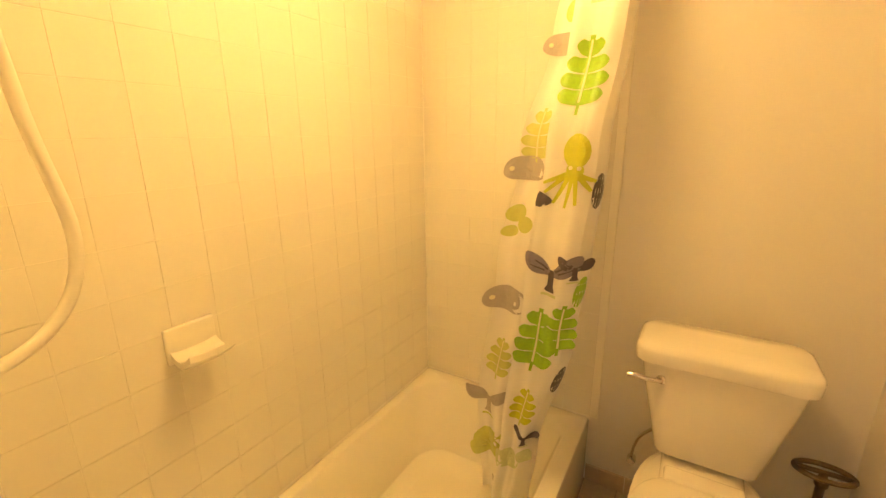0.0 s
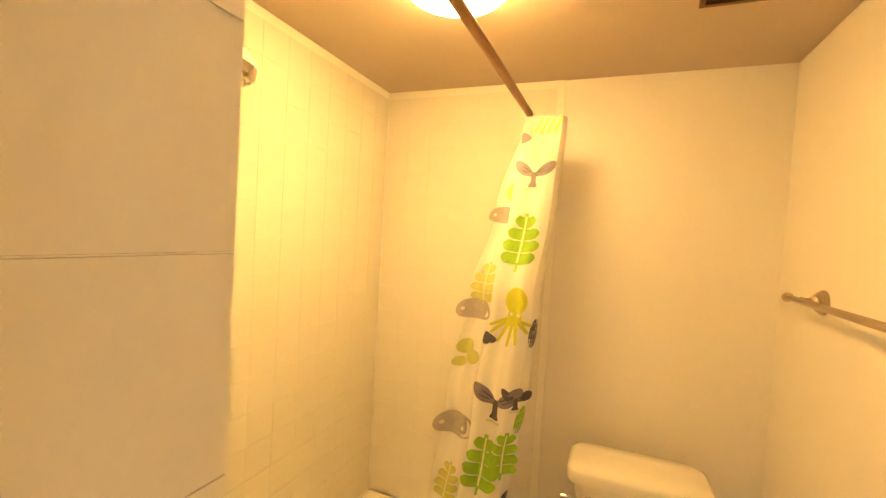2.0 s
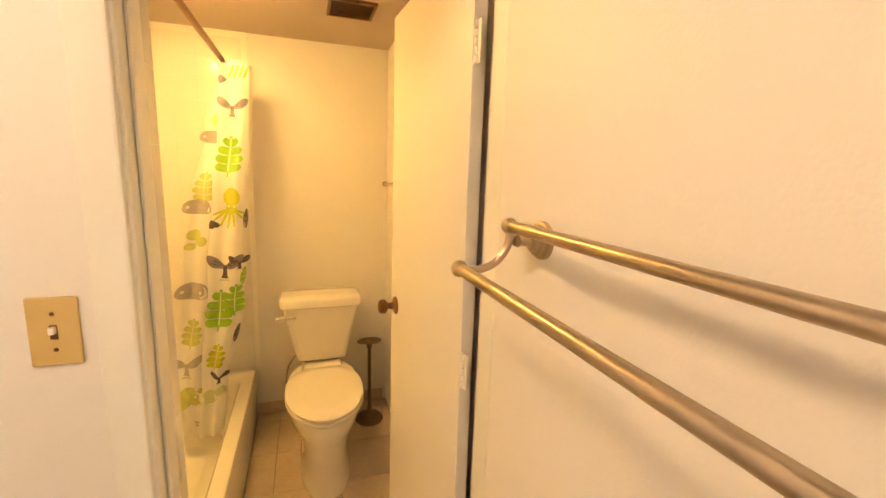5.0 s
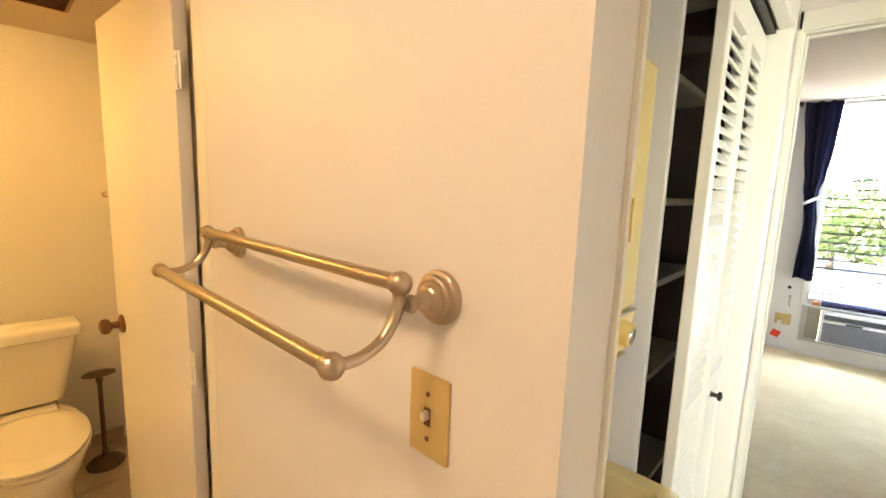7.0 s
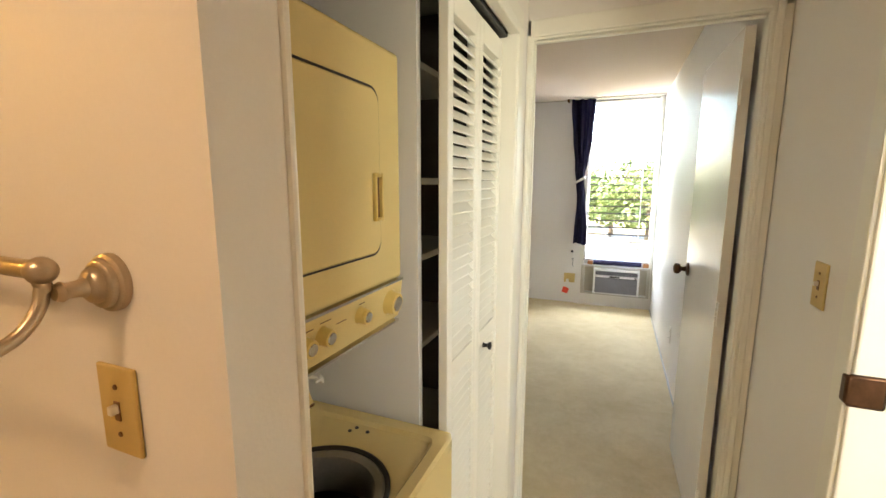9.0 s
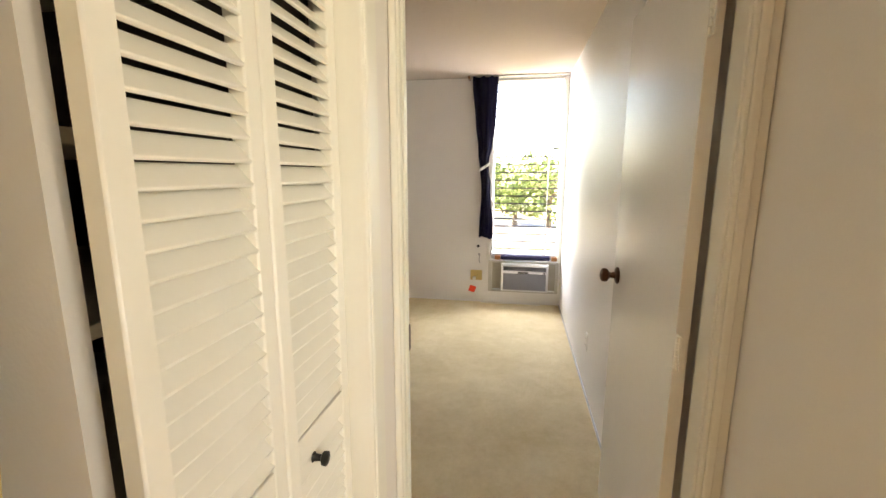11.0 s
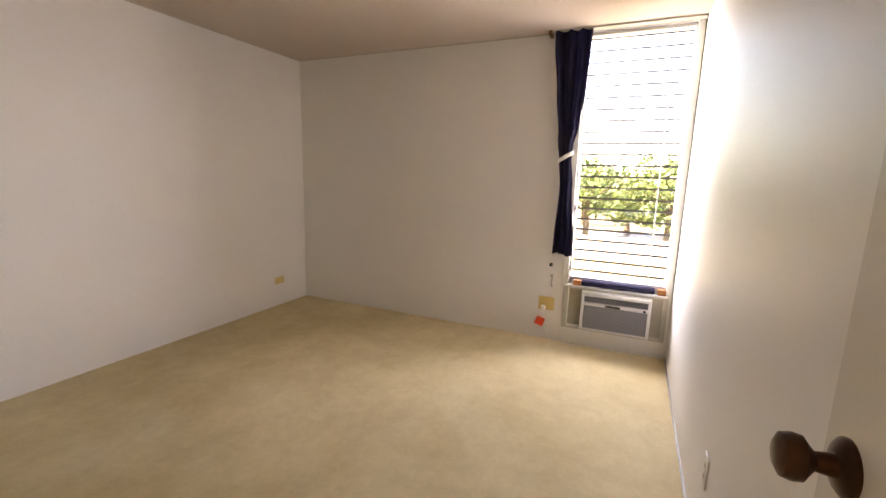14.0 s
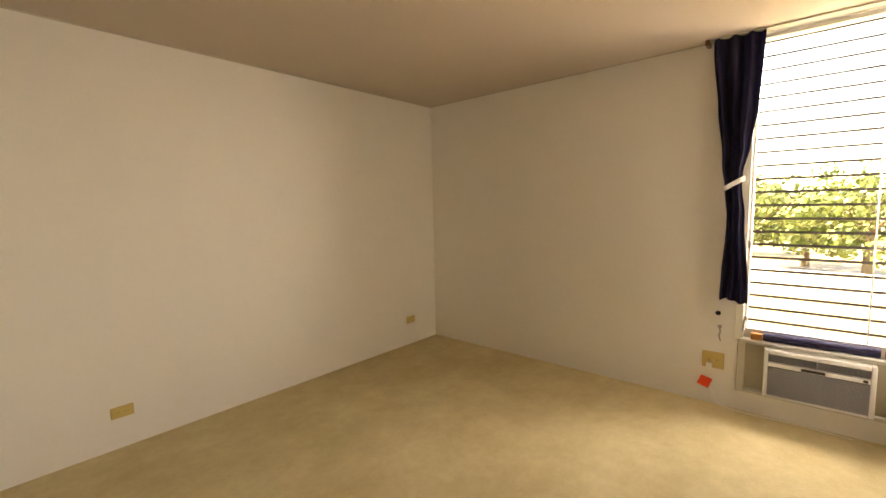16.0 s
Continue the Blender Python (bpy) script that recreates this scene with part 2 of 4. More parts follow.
    for m in mats if isinstance(mats, (list, tuple)) else [mats]:
        me.materials.append(m)
    return me


def part(name, bm, material, parent, label=""):
    ob = new(name, mesh_of(name, bm, material))
    if parent is not None:
        ob.parent = parent
        ob.matrix_parent_inverse = parent.matrix_basis.inverted()
    if label:
        ob["label"] = label
    return ob


def thing(name, label, category, m=None, group="", kind=""):
    ob = new(name)
    ob.empty_display_size = 0.05
    if m is not None:
        ob.matrix_basis = m
    return tagged(ob, label, category, group, kind)


def struct(name, bm, material, label, category):
    return tagged(new(name, mesh_of(name, bm, material)), label, category, "", "structure")


def boxes(*lst):
    bm = bmesh.new()
    for b in lst:
        box(bm, *b)
    return bm


# ---- structure: floors, walls, ceilings ----
BX0, BX1, BY0, BY1, BZ = -0.918, 0.623, 1.14, 2.816, 2.18
HY0, HZ = -0.75, 2.44
EX0, EX1, EY0, EY1, EZ = 2.05, 5.62, -0.71, 2.82, 2.44
TX = 0.532

struct("floor_bathroom", boxes((-1.3, 0.75, 1.05, 3.0, -0.2, -0.006)), M_FGROUT, "brown grout bed under beige stone floor tiles", "floor")
struct("floor_alcove", boxes((-1.3, TX + 0.1, -2.3, 1.05, -0.2, 0.0), (TX + 0.1, 1.9, -2.3, HY0 - 0.11, -0.2, 0.0)), M_FLOORTILE, "plain beige stone floor of the dressing alcove", "floor")
struct("floor_bedroom", boxes((TX + 0.1, EX1 + 0.25, HY0 - 0.11, EY1 + 0.2, -0.2, 0.0)), M_CARPET, "worn beige wall-to-wall carpet with faint stains", "carpet")

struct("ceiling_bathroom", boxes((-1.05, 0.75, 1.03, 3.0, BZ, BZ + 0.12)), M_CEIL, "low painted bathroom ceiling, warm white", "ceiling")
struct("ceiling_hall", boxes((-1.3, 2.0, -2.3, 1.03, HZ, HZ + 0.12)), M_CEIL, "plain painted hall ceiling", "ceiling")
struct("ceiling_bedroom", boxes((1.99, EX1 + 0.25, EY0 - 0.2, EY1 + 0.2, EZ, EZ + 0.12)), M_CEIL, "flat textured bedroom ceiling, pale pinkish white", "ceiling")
# Unseen slab added so that no sky light leaks past the ceilings.
struct("roof", boxes((-1.6, EX1 + 0.3, -2.6, 3.3, 2.6, 2.75)), M_STUCCO, "unseen flat slab added above the ceilings to block daylight", "roof")

struct("wall_bath_west", boxes((BX0 - 0.12, BX0 - 0.0012, BY0, BY1 + 0.12, 0, BZ)), M_GROUT, "grouted bathroom wall behind white tiles", "wall")
struct("wall_bath_north", boxes((BX0, BX1 + 0.1, BY1, BY1 + 0.12, 0, BZ)), M_WALL, "smooth cream painted bathroom wall behind the toilet", "wall")
struct("wall_bath_east", boxes((BX1, BX1 + 0.1, BY0, BY1, 0, BZ)), M_WALL, "smooth cream painted bathroom side wall", "wall")
struct("wall_tub_end", boxes((BX0 - 0.12, -0.146, BY0, 1.279, 0, BZ)), M_GROUT, "short wing wall at the tub's shower end", "wall")
# wall between the alcove and the bathroom, with the doorway
struct("wall_bath_door", boxes((-1.3, -0.14, 1.03, BY0, 0, HZ), (-0.14, 0.545, 1.03, BY0, 2.05, HZ), (0.545, 0.75, 1.03, BY0, 0, HZ)), M_WALL, "white painted wall round the bathroom doorway", "wall")
struct("wall_alcove_west", boxes((-1.3, -1.2, -2.3, 1.03, 0, HZ)), M_WALL, "plain white painted alcove wall", "wall")
struct("wall_towel", boxes((TX, TX + 0.1, 0.09, 1.03, 0, HZ)), M_WALL, "cream painted partition that carries the towel bar", "wall")
struct("wall_closet_back", boxes((TX + 0.1, 1.99, 0.98, 1.03, 0, HZ)), M_WALL, "plain painted wall at the back of the laundry closet", "wall")
struct("wall_hall_north", boxes((1.80, 1.99, 0.09, 0.98, 0, HZ), (TX + 0.1, 1.80, 0.09, 0.19, 2.03, HZ)), M_WALL, "white hall wall beside and above the laundry closet", "wall")
struct("wall_hall_end", boxes((1.99, EX0, 0.085, EY1, 0, HZ), (1.99, EX0, -0.705, 0.085, 2.05, HZ), (1.99, EX0, HY0 - 0.11, -0.705, 0, HZ)), M_WALL, "white wall with the doorway into the bedroom", "wall")
struct("wall_hall_south", boxes((1.345, 1.99, HY0 - 0.11, HY0, 0, HZ), (0.56, 1.345, HY0 - 0.11, HY0, 2.05, HZ), (-1.2, 0.56, HY0 - 0.11, HY0, 0, HZ)), M_WALL, "white painted hall wall with another doorway", "wall")
# Unseen room; its window opening is placed to let daylight into the hall.
struct("wall_side_room", boxes((-1.2, -0.9, -2.3, -2.2, 0, HZ), (-0.9, 0.17, -2.3, -2.2, 0, 1.4), (-0.9, 0.17, -2.3, -2.2, 2.1, HZ), (0.17, 1.9, -2.3, -2.2, 0, HZ), (1.8, 1.9, -2.2, HY0 - 0.11, 0, HZ)), M_WALL, "unseen white side room walls with a window opening added for daylight", "wall")
struct("wall_bed_south", boxes((EX0, EX1 + 0.2, EY0 - 0.15, EY0, 0, EZ)), M_WALL, "glossy white painted bedroom wall beside the window", "wall")
struct("wall_bed_north", boxes((EX0, EX1 + 0.2, EY1, EY1 + 0.15, 0, EZ)), M_WALL, "plain white painted bedroom wall", "wall")
WY0, WY1 = -0.675, 0.065
struct("wall_bed_east", boxes((EX1, EX1 + 0.2, WY1, EY1, 0, EZ), (EX1, EX1 + 0.2, EY0, WY0, 0, EZ), (EX1, EX1 + 0.2, WY0, WY1, 0, 0.135), (EX1, EX1 + 0.2, WY0, WY1, 2.425, EZ)), M_WALL, "white bedroom wall with a tall narrow window", "wall")

# ---- doors and trim ----


def casing(name, lst, label, bev=0.006):
    bm = bmesh.new()
    for b in lst:
        box(bm, *b, bev=bev)
    return struct(name, bm, M_TRIM, label, "door frame")


casing("trim_bath_door", [(-0.14, -0.12, 1.024, 1.146, 0, 2.05), (0.5305, 0.545, 1.03, 1.1, 0, 2.05), (-0.14, 0.545, 1.024, 1.146, 2.03, 2.05),
                          (-0.185, -0.126, 1.012, 1.03, 0, 2.10), (-0.185, TX, 1.012, 1.03, 2.035, 2.10),
                          (-0.12, -0.112, 1.06, 1.075, 0, 2.03)], "white glossy bathroom door frame with moulded casing")
casing("trim_bedroom_door", [(1.984, 2.056, 0.065, 0.085, 0, 2.05), (1.984, 2.056, -0.705, -0.687, 0, 2.05), (1.984, 2.056, -0.705, 0.085, 2.03, 2.05),
                             (1.972, 1.99, 0.07, 0.0895, 0, 2.10), (1.972, 1.99, -0.749, -0.692, 0, 2.10), (1.972, 1.99, -0.749, 0.0895, 2.037, 2.10),
                             (1.964, 1.974, -0.725, -0.702, 0, 2.085),
                             (2.05, 2.062, 0.07, 0.13, 0, 2.10),
                             (2.0, 2.02, 0.058, 0.065, 0, 2.03), (2.0, 2.02, -0.687, 0.065, 2.02, 2.03)], "cream painted bedroom door frame with stepped casing")
casing("trim_side_door", [(1.327, 1.345, HY0 - 0.115, HY0 + 0.006, 0, 2.05), (0.56, 0.578, HY0 - 0.115, HY0 + 0.006, 0, 2.05), (0.56, 1.345, HY0 - 0.115, HY0 + 0.006, 2.03, 2.05),
                          (1.335, 1.395, HY0, HY0 + 0.014, 0, 2.10), (0.51, 0.57, HY0, HY0 + 0.014, 0, 2.10), (0.51, 1.395, HY0, HY0 + 0.014, 2.035, 2.10)], "white frame of the side room doorway")
casing("trim_closet", [(TX + 0.1, 0.645, 0.082, 0.19, 0, 2.03), (1.782, 1.80, 0.082, 0.19, 0, 2.03), (TX + 0.1, 1.80, 0.075, 0.115, 1.995, 2.03),
                       (TX + 0.05, 1.86, 0.078, 0.09, 2.03, 2.085), (1.792, 1.86, 0.078, 0.09, 0, 2.03)], "white painted frame of the laundry closet")
struct("trim_closet_track", boxes((0.66, 1.775, 0.118, 0.148, 1.985, 2.0)), M_BLACK, "black metal track of the folding doors", "track")
bm = bmesh.new()
box(bm, EX0 + 0.7, EX1, EY0, EY0 + 0.008, 0, 0.012)
struct("baseboard", bm, M_STEEL, "thin grey strip along the carpet edge", "baseboard")


def knob(name, m, parent, material, label):
    bm = bmesh.new()
    lathe(bm, [(0.034, 0), (0.034, 0.004), (0.028, 0.009), (0.014, 0.012), (0.011, 0.03), (0.018, 0.036), (0.026, 0.042), (0.0275, 0.052), (0.025, 0.062), (0.016, 0.067), (0.004, 0.068)], m, 28)
    return part(name, bm, material, parent, label)


def hinge(m, parent):
    bm = bmesh.new()
    box(bm, -0.017, 0.017, -0.003, 0.0, -0.045, 0.045, m=m)
    for k in range(5):
        z = -0.045 + 0.018 * k
        lathe(bm, [(0.006, z + 0.001), (0.006, z + 0.017)], m, 10)
    return part("hinge", bm, M_TRIM, parent, "white painted hinge")


def door_leaf(name, label, m, w, h, t, knob_mat, hinges, kz):
    gap = 0.021
    d = thing(name, label, "door", m, kind="structure")
    bm = bmesh.new()
    box(bm, gap, w, -t, 0, 0.012, h, bev=0.002, seg=1, m=m)
    part("leaf", bm, M_DOOR, d)
    knob("door_handle", m @ pose(w - 0.06, 0, kz, -90), d, knob_mat, "dark round door knob with rosette")
    knob("door_handle", m @ pose(w - 0.06, -t, kz, 90), d, knob_mat, "dark round door knob with rosette")
    part("latch_plate", bx(w - 0.001, w + 0.0015, -t * 0.5 - 0.012, -t * 0.5 + 0.012, kz - 0.03, kz + 0.03, m=m), M_BRONZE, d)
    for z in hinges:
        hinge(m @ pose(-0.004, 0.002, z), d)
    return d


# bathroom door stands open into the bathroom: its near face looks west
door_leaf("door_1", "open flush white bathroom door with a brown knob", pose(0.512, 1.148, 0, 0, 0, 94.5), 0.665, 2.02, 0.035, M_BROWNWOOD, (0.25, 1.0, 1.77), 0.985)
# bedroom door stands open along the south wall
door_leaf("door_2", "open flush white bedroom door with a dark knob", pose(2.05, -0.642, 0, 0, 0, 1.0), 0.70, 2.02, 0.035, M_BRONZE, (0.22, 1.0, 1.80), 1.048)
bm = bmesh.new()
box(bm, 2.022, 2.052, 0.0615, 0.0655, 0.955, 1.03, bev=0.003)
strike = tagged(new("strike_plate", mesh_of("strike_plate", bm, M_BRONZE)), "dark bronze strike plate on the bedroom door jamb", "strike plate")
bm = bmesh.new()
box(bm, 1.321, 1.328, HY0 - 0.05, HY0 + 0.014, 1.025, 1.095, bev=0.006, seg=3)
box(bm, 1.321, 1.345, HY0 + 0.004, HY0 + 0.018, 1.03, 1.09, bev=0.005, seg=3)
strike2 = tagged(new("strike_plate", mesh_of("strike_plate", bm, M_BRONZE)), "dark bronze strike plate on the side door jamb", "strike plate")


def switch_plate(label, m, w=0.07, h=0.115, toggle=True):
    """A wall plate in the local xz plane that looks along local -y."""
    s = thing("switch_plate", label, "light switch", m)
    bm = bmesh.new()
    box(bm, -w / 2, w / 2, -0.006, 0, -h / 2, h / 2, bev=0.003, m=m)
    part("plate", bm, M_IVORY, s)
    for z in (-0.03, 0.03):
        bm = bmesh.new()
        lathe(bm, [(0.0035, 0), (0.003, 0.0015)], m @ pose(0, -0.006, z, 90), 10)
        part("screw", bm, M_BROWNWOOD, s)
    bm = bmesh.new()
    box(bm, -0.005, 0.005, -0.0075, -0.005, -0.012, 0.012, m=m)
    part("slot", bm, M_BROWNWOOD, s)
    bm = bmesh.new()
    box(bm, -0.004, 0.004, -0.016, -0.006, -0.002, 0.009, bev=0.0015, m=m)
    part("toggle", bm, M_CREAM, s)
    return s


def outlet_plate(label, m, w=0.115, h=0.07, material=None):
    s = thing("outlet", label, "outlet", m)
    bm = bmesh.new()
    box(bm, -w / 2, w / 2, -0.006, 0, -h / 2, h / 2, bev=0.003, m=m)
    part("plate", bm, material or M_IVORY, s)
    for dx in (-0.022, 0.022):
        bm = bmesh.new()
        lathe(bm, [(0.015, 0), (0.014, 0.002)], m @ pose(dx if w > h else 0, -0.006, 0 if w > h else dx, 90), 14)
        part("socket", bm, material or M_IVORY, s)
        bm = bmesh.new()
        for k in (-0.005, 0.005):
            cx, cz = (dx, 0) if w > h else (0, dx)
            box(bm, cx - 0.001 + k, cx + 0.001 + k, -0.0087, -0.0075, cz - 0.004, cz + 0.004, m=m)
        part("slot", bm, M_DARK, s)
    return s


switch_plate("ivory toggle switch plate under the towel bar", pose(TX, 0.267, 1.219, 0, 0, -90), 0.068, 0.112)
switch_plate("ivory toggle switch plate beside the bathroom door", pose(-0.243, 1.03, 1.214), 0.07, 0.115)
switch_plate("ivory toggle switch plate on the hall wall", pose(1.54, HY0, 1.236, 0, 0, 180), 0.07, 0.115)
outlet_plate("ivory outlet plate low on the bedroom wall", pose(5.238, EY1, 0.255))
outlet_plate("ivory outlet plate low on the bedroom wall", pose(2.805, EY1, 0.222))
outlet_plate("white outlet plate low on the wall by the door", pose(3.744, EY0, 0.343, 0, 0, 180), 0.07, 0.115, M_CREAM)

# ---- bathroom ----
# bathtub
tub = thing("bathtub", "white enamel bathtub with a flat apron along the wall", "bathtub", pose(-0.54, 2.05, 0))
TY0, TY1, TX0, TX1, TZ = 1.286, BY1 - 0.007, BX0 + 0.001, -0.157, 0.302
bm = bmesh.new()
loft(bm, [rrect(TX0, TX1, TY0, TY1, 0.012, 0.0), rrect(TX0, TX1, TY0, TY1, 0.012, TZ - 0.014), rrect(TX0 + 0.004, TX1 - 0.004, TY0 + 0.004, TY1 - 0.004, 0.012, TZ - 0.004),
          rrect(TX0 + 0.014, TX1 - 0.014, TY0 + 0.014, TY1 - 0.014, 0.012, TZ),
          rrect(TX0 + 0.045, TX1 - 0.062, TY0 + 0.07, TY1 - 0.065, 0.10, TZ), rrect(TX0 + 0.055, TX1 - 0.072, TY0 + 0.08, TY1 - 0.077, 0.10, TZ - 0.012),
          rrect(TX0 + 0.075, TX1 - 0.095, TY0 + 0.11, TY1 - 0.12, 0.11, TZ - 0.10), rrect(TX0 + 0.12, TX1 - 0.135, TY0 + 0.15, TY1 - 0.20, 0.12, 0.055),
          rrect(TX0 + 0.19, TX1 - 0.20, TY0 + 0.23, TY1 - 0.30, 0.10, 0.04)])
part("basin", bm, M_TUB, tub)
bm = bmesh.new()
lathe(bm, [(0.03, 0), (0.03, 0.003), (0.02, 0.005)], pose(-0.54, TY0 + 0.33, 0.041), 20)
part("drain", bm, M_CHROME, tub, "chrome drain")

# toilet
toilet = thing("toilet", "white two-piece toilet with its lid closed", "toilet", pose(0.215, 2.4, 0))
CX = 0.215
bm = bmesh.new()


def tank_loop(z, half, y0, y1, r):
    return rrect(CX - half, CX + half, y0, y1, r, z)


loft(bm, [tank_loop(0.415, 0.10, 2.58, 2.68, 0.035), tank_loop(0.44, 0.135, 2.545, 2.695, 0.04), tank_loop(0.55, 0.158, 2.53, 2.70, 0.04), tank_loop(0.68, 0.185, 2.515, 2.70, 0.04), tank_loop(0.752, 0.198, 2.508, 2.70, 0.04)])
part("tank", bm, M_PORC, toilet)
bm = bmesh.new()
loft(bm, [tank_loop(0.753, 0.205, 2.50, 2.705, 0.045), tank_loop(0.758, 0.214, 2.492, 2.71, 0.05), tank_loop(0.793, 0.216, 2.489, 2.71, 0.05), tank_loop(0.804, 0.212, 2.494, 2.706, 0.05), tank_loop(0.811, 0.20, 2.51, 2.695, 0.05), tank_loop(0.813, 0.12, 2.56, 2.65, 0.04)])
part("tank_lid", bm, M_PORC, toilet)


def egg(z, w, y0, y1, n=40, sq=0.0):
    """An oval from y0 (front) to y1 (back), blunter at the back."""
    out = []
    cy = y0 + (y1 - y0) * 0.55
    for k in range(n):
        t = 2 * math.pi * k / n
        c, s = math.cos(t), math.sin(t)
        ly = (cy - y0) if s < 0 else (y1 - cy)
        e = 1.0 - 0.25 * (s > 0) - sq
        out.append(Vector((CX + w * math.copysign(abs(c) ** e, c), cy + ly * math.copysign(abs(s) ** e, s), z)))
    return out


bm = bmesh.new()
loft(bm, [egg(0.0, 0.124, 1.995, 2.62, sq=0.2), egg(0.02, 0.124, 1.995, 2.62, sq=0.2), egg(0.035, 0.116, 2.003, 2.61, sq=0.2), egg(0.14, 0.114, 2.005, 2.61, sq=0.15), egg(0.21, 0.122, 1.998, 2.62, sq=0.1),
          egg(0.27, 0.152, 1.985, 2.65), egg(0.32, 0.176, 1.955, 2.66), egg(0.365, 0.184, 1.945, 2.66), egg(0.385, 0.180, 1.95, 2.66), egg(0.39, 0.165, 1.965, 2.65)])
part("bowl", bm, M_PORC, toilet)
bm = bmesh.new()
box(bm, CX - 0.11, CX + 0.11, 2.46, 2.74, 0.33, 0.418, bev=0.03, seg=4)
part("deck", bm, M_PORC, toilet)
bm = bmesh.new()
loft(bm, [egg(0.392, 0.178, 1.95, 2.46), egg(0.396, 0.186, 1.94, 2.47), egg(0.406, 0.186, 1.94, 2.47), egg(0.410, 0.180, 1.948, 2.46)])
part("seat", bm, M_PORC, toilet)
bm = bmesh.new()
loft(bm, [egg(0.4135, 0.178, 1.948, 2.47), egg(0.417, 0.184, 1.942, 2.475), egg(0.427, 0.184, 1.942, 2.475), egg(0.436, 0.172, 1.958, 2.465), egg(0.439, 0.12, 2.02, 2.42)])
part("lid", bm, M_PORC, toilet)
bm = bmesh.new()
box(bm, CX - 0.10, CX + 0.10, 2.44, 2.50, 0.418, 0.445, bev=0.01, seg=3)
part("lid_hinge", bm, M_PORC, toilet)
lever = bmesh.new()
lathe(lever, [(0.013, 0), (0.013, 0.012), (0.008, 0.016)], pose(0.075, 2.519, 0.706, 90), 16)
tube(lever, smooth_path([(0.075, 2.50, 0.706), (0.045, 2.492, 0.708), (0.012, 2.49, 0.712), (-0.012, 2.49, 0.710)], 5), 0.006, 10, [0.006 + 0.003 * min(1, k / 12) for k in range(16)])
part("flush_lever", lever, M_CHROME, toilet, "chrome flush lever")
bm = bmesh.new()
tube(bm, smooth_path([(0.08, 2.70, 0.42), (0.03, 2.74, 0.33), (0.01, 2.78, 0.22), (0.01, 2.814, 0.18)], 6), 0.006, 8)
lathe(bm, [(0.016, 0), (0.016, 0.025), (0.01, 0.028)], pose(0.01, 2.814, 0.18, 90), 14)
part("water_supply", bm, M_CHROME, toilet, "chrome supply hose and valve")

# free-standing paper holder
PX, PY = 0.487, 2.60
tp = thing("paper_stand", "dark pewter toilet paper stand on a round base", "paper stand", pose(PX, PY, 0))
bm = bmesh.new()
lathe(bm, [(0.082, 0), (0.084, 0.006), (0.080, 0.014), (0.066, 0.020), (0.062, 0.030), (0.034, 0.042), (0.016, 0.050), (0.013, 0.07), (0.017, 0.076), (0.012, 0.084)], pose(PX, PY, 0), 32)
part("base", bm, M_PEWTER, tp)
part("pole", lathe(bmesh.new(), [(0.0105, 0.08), (0.0105, 0.455), (0.016, 0.462), (0.016, 0.474), (0.011, 0.482), (0.009, 0.50)], pose(PX, PY, 0), 16), M_PEWTER, tp)
bm = bmesh.new()
ring = [(PX + 0.064 * math.cos(t), PY + 0.036 * math.sin(t), 0.502) for t in (2 * math.pi * k / 28 for k in range(29))]
tube(bm, ring, 0.0075, 8)
part("loop_arm", bm, M_PEWTER, tp)
part("cross_bar", tube(bmesh.new(), [(PX - 0.06, PY, 0.502), (PX + 0.06, PY, 0.502)], 0.007, 8), M_PEWTER, tp)


def ball_end(bm, p, d, r=0.0125):
    q = Vector(d).to_track_quat("Z", "Y").to_matrix().to_4x4()
    lathe(bm, [(r * 0.6, -r * 1.1), (r * 0.95, -r * 0.7), (r * 1.15, 0), (r * 1.0, r * 0.6), (r * 0.5, r * 1.1), (r * 0.1, r * 1.2)], Matrix.Translation(p) @ q, 18)


ROSE = [(0.033, 0), (0.0335, 0.003), (0.0325, 0.008), (0.029, 0.0105), (0.0275, 0.0105), (0.0265, 0.016), (0.023, 0.0185), (0.0205, 0.0185), (0.019, 0.024), (0.0145, 0.0275), (0.011, 0.029), (0.009, 0.036), (0.0085, 0.045), (0.011, 0.05), (0.008, 0.056)]
# double towel bar on the partition
db = thing("towel_bar", "double brushed nickel towel bar on the cream wall", "towel bar", pose(TX, 0.55, 1.376))
for y in (0.256, 0.852):
    mount = bmesh.new()
    lathe(mount, ROSE, pose(TX, y, 1.376, 0, -90), 28)
    m1 = part("mount", mount, M_NICKEL, db)
    arm = bmesh.new()
    tube(arm, smooth_path([(0.474, y + 0.008, 1.378), (0.470, y + 0.008, 1.392), (0.470, y + 0.008, 1.399)], 4), 0.0075, 12)
    tube(arm, smooth_path([(0.472, y + 0.008, 1.388), (0.466, y + 0.008, 1.362), (0.446, y + 0.008, 1.338), (0.415, y + 0.008, 1.327), (0.385, y + 0.008, 1.329)], 6), 0.0068, 12)
    part("arm", arm, M_NICKEL, m1)
for x, z in ((0.471, 1.400), (0.384, 1.330)):
    b = bmesh.new()
    tube(b, [(x, 0.262, z), (x, 0.86, z)], 0.0098, 16)
    bar = part("bar", b, M_NICKEL, db)
    e = bmesh.new()
    ball_end(e, (x, 0.262, z), (0, -1, 0))
    part("finial", e, M_NICKEL, bar)
    e = bmesh.new()
    ball_end(e, (x, 0.862, z), (0, 1, 0))
    part("finial", e, M_NICKEL, bar)

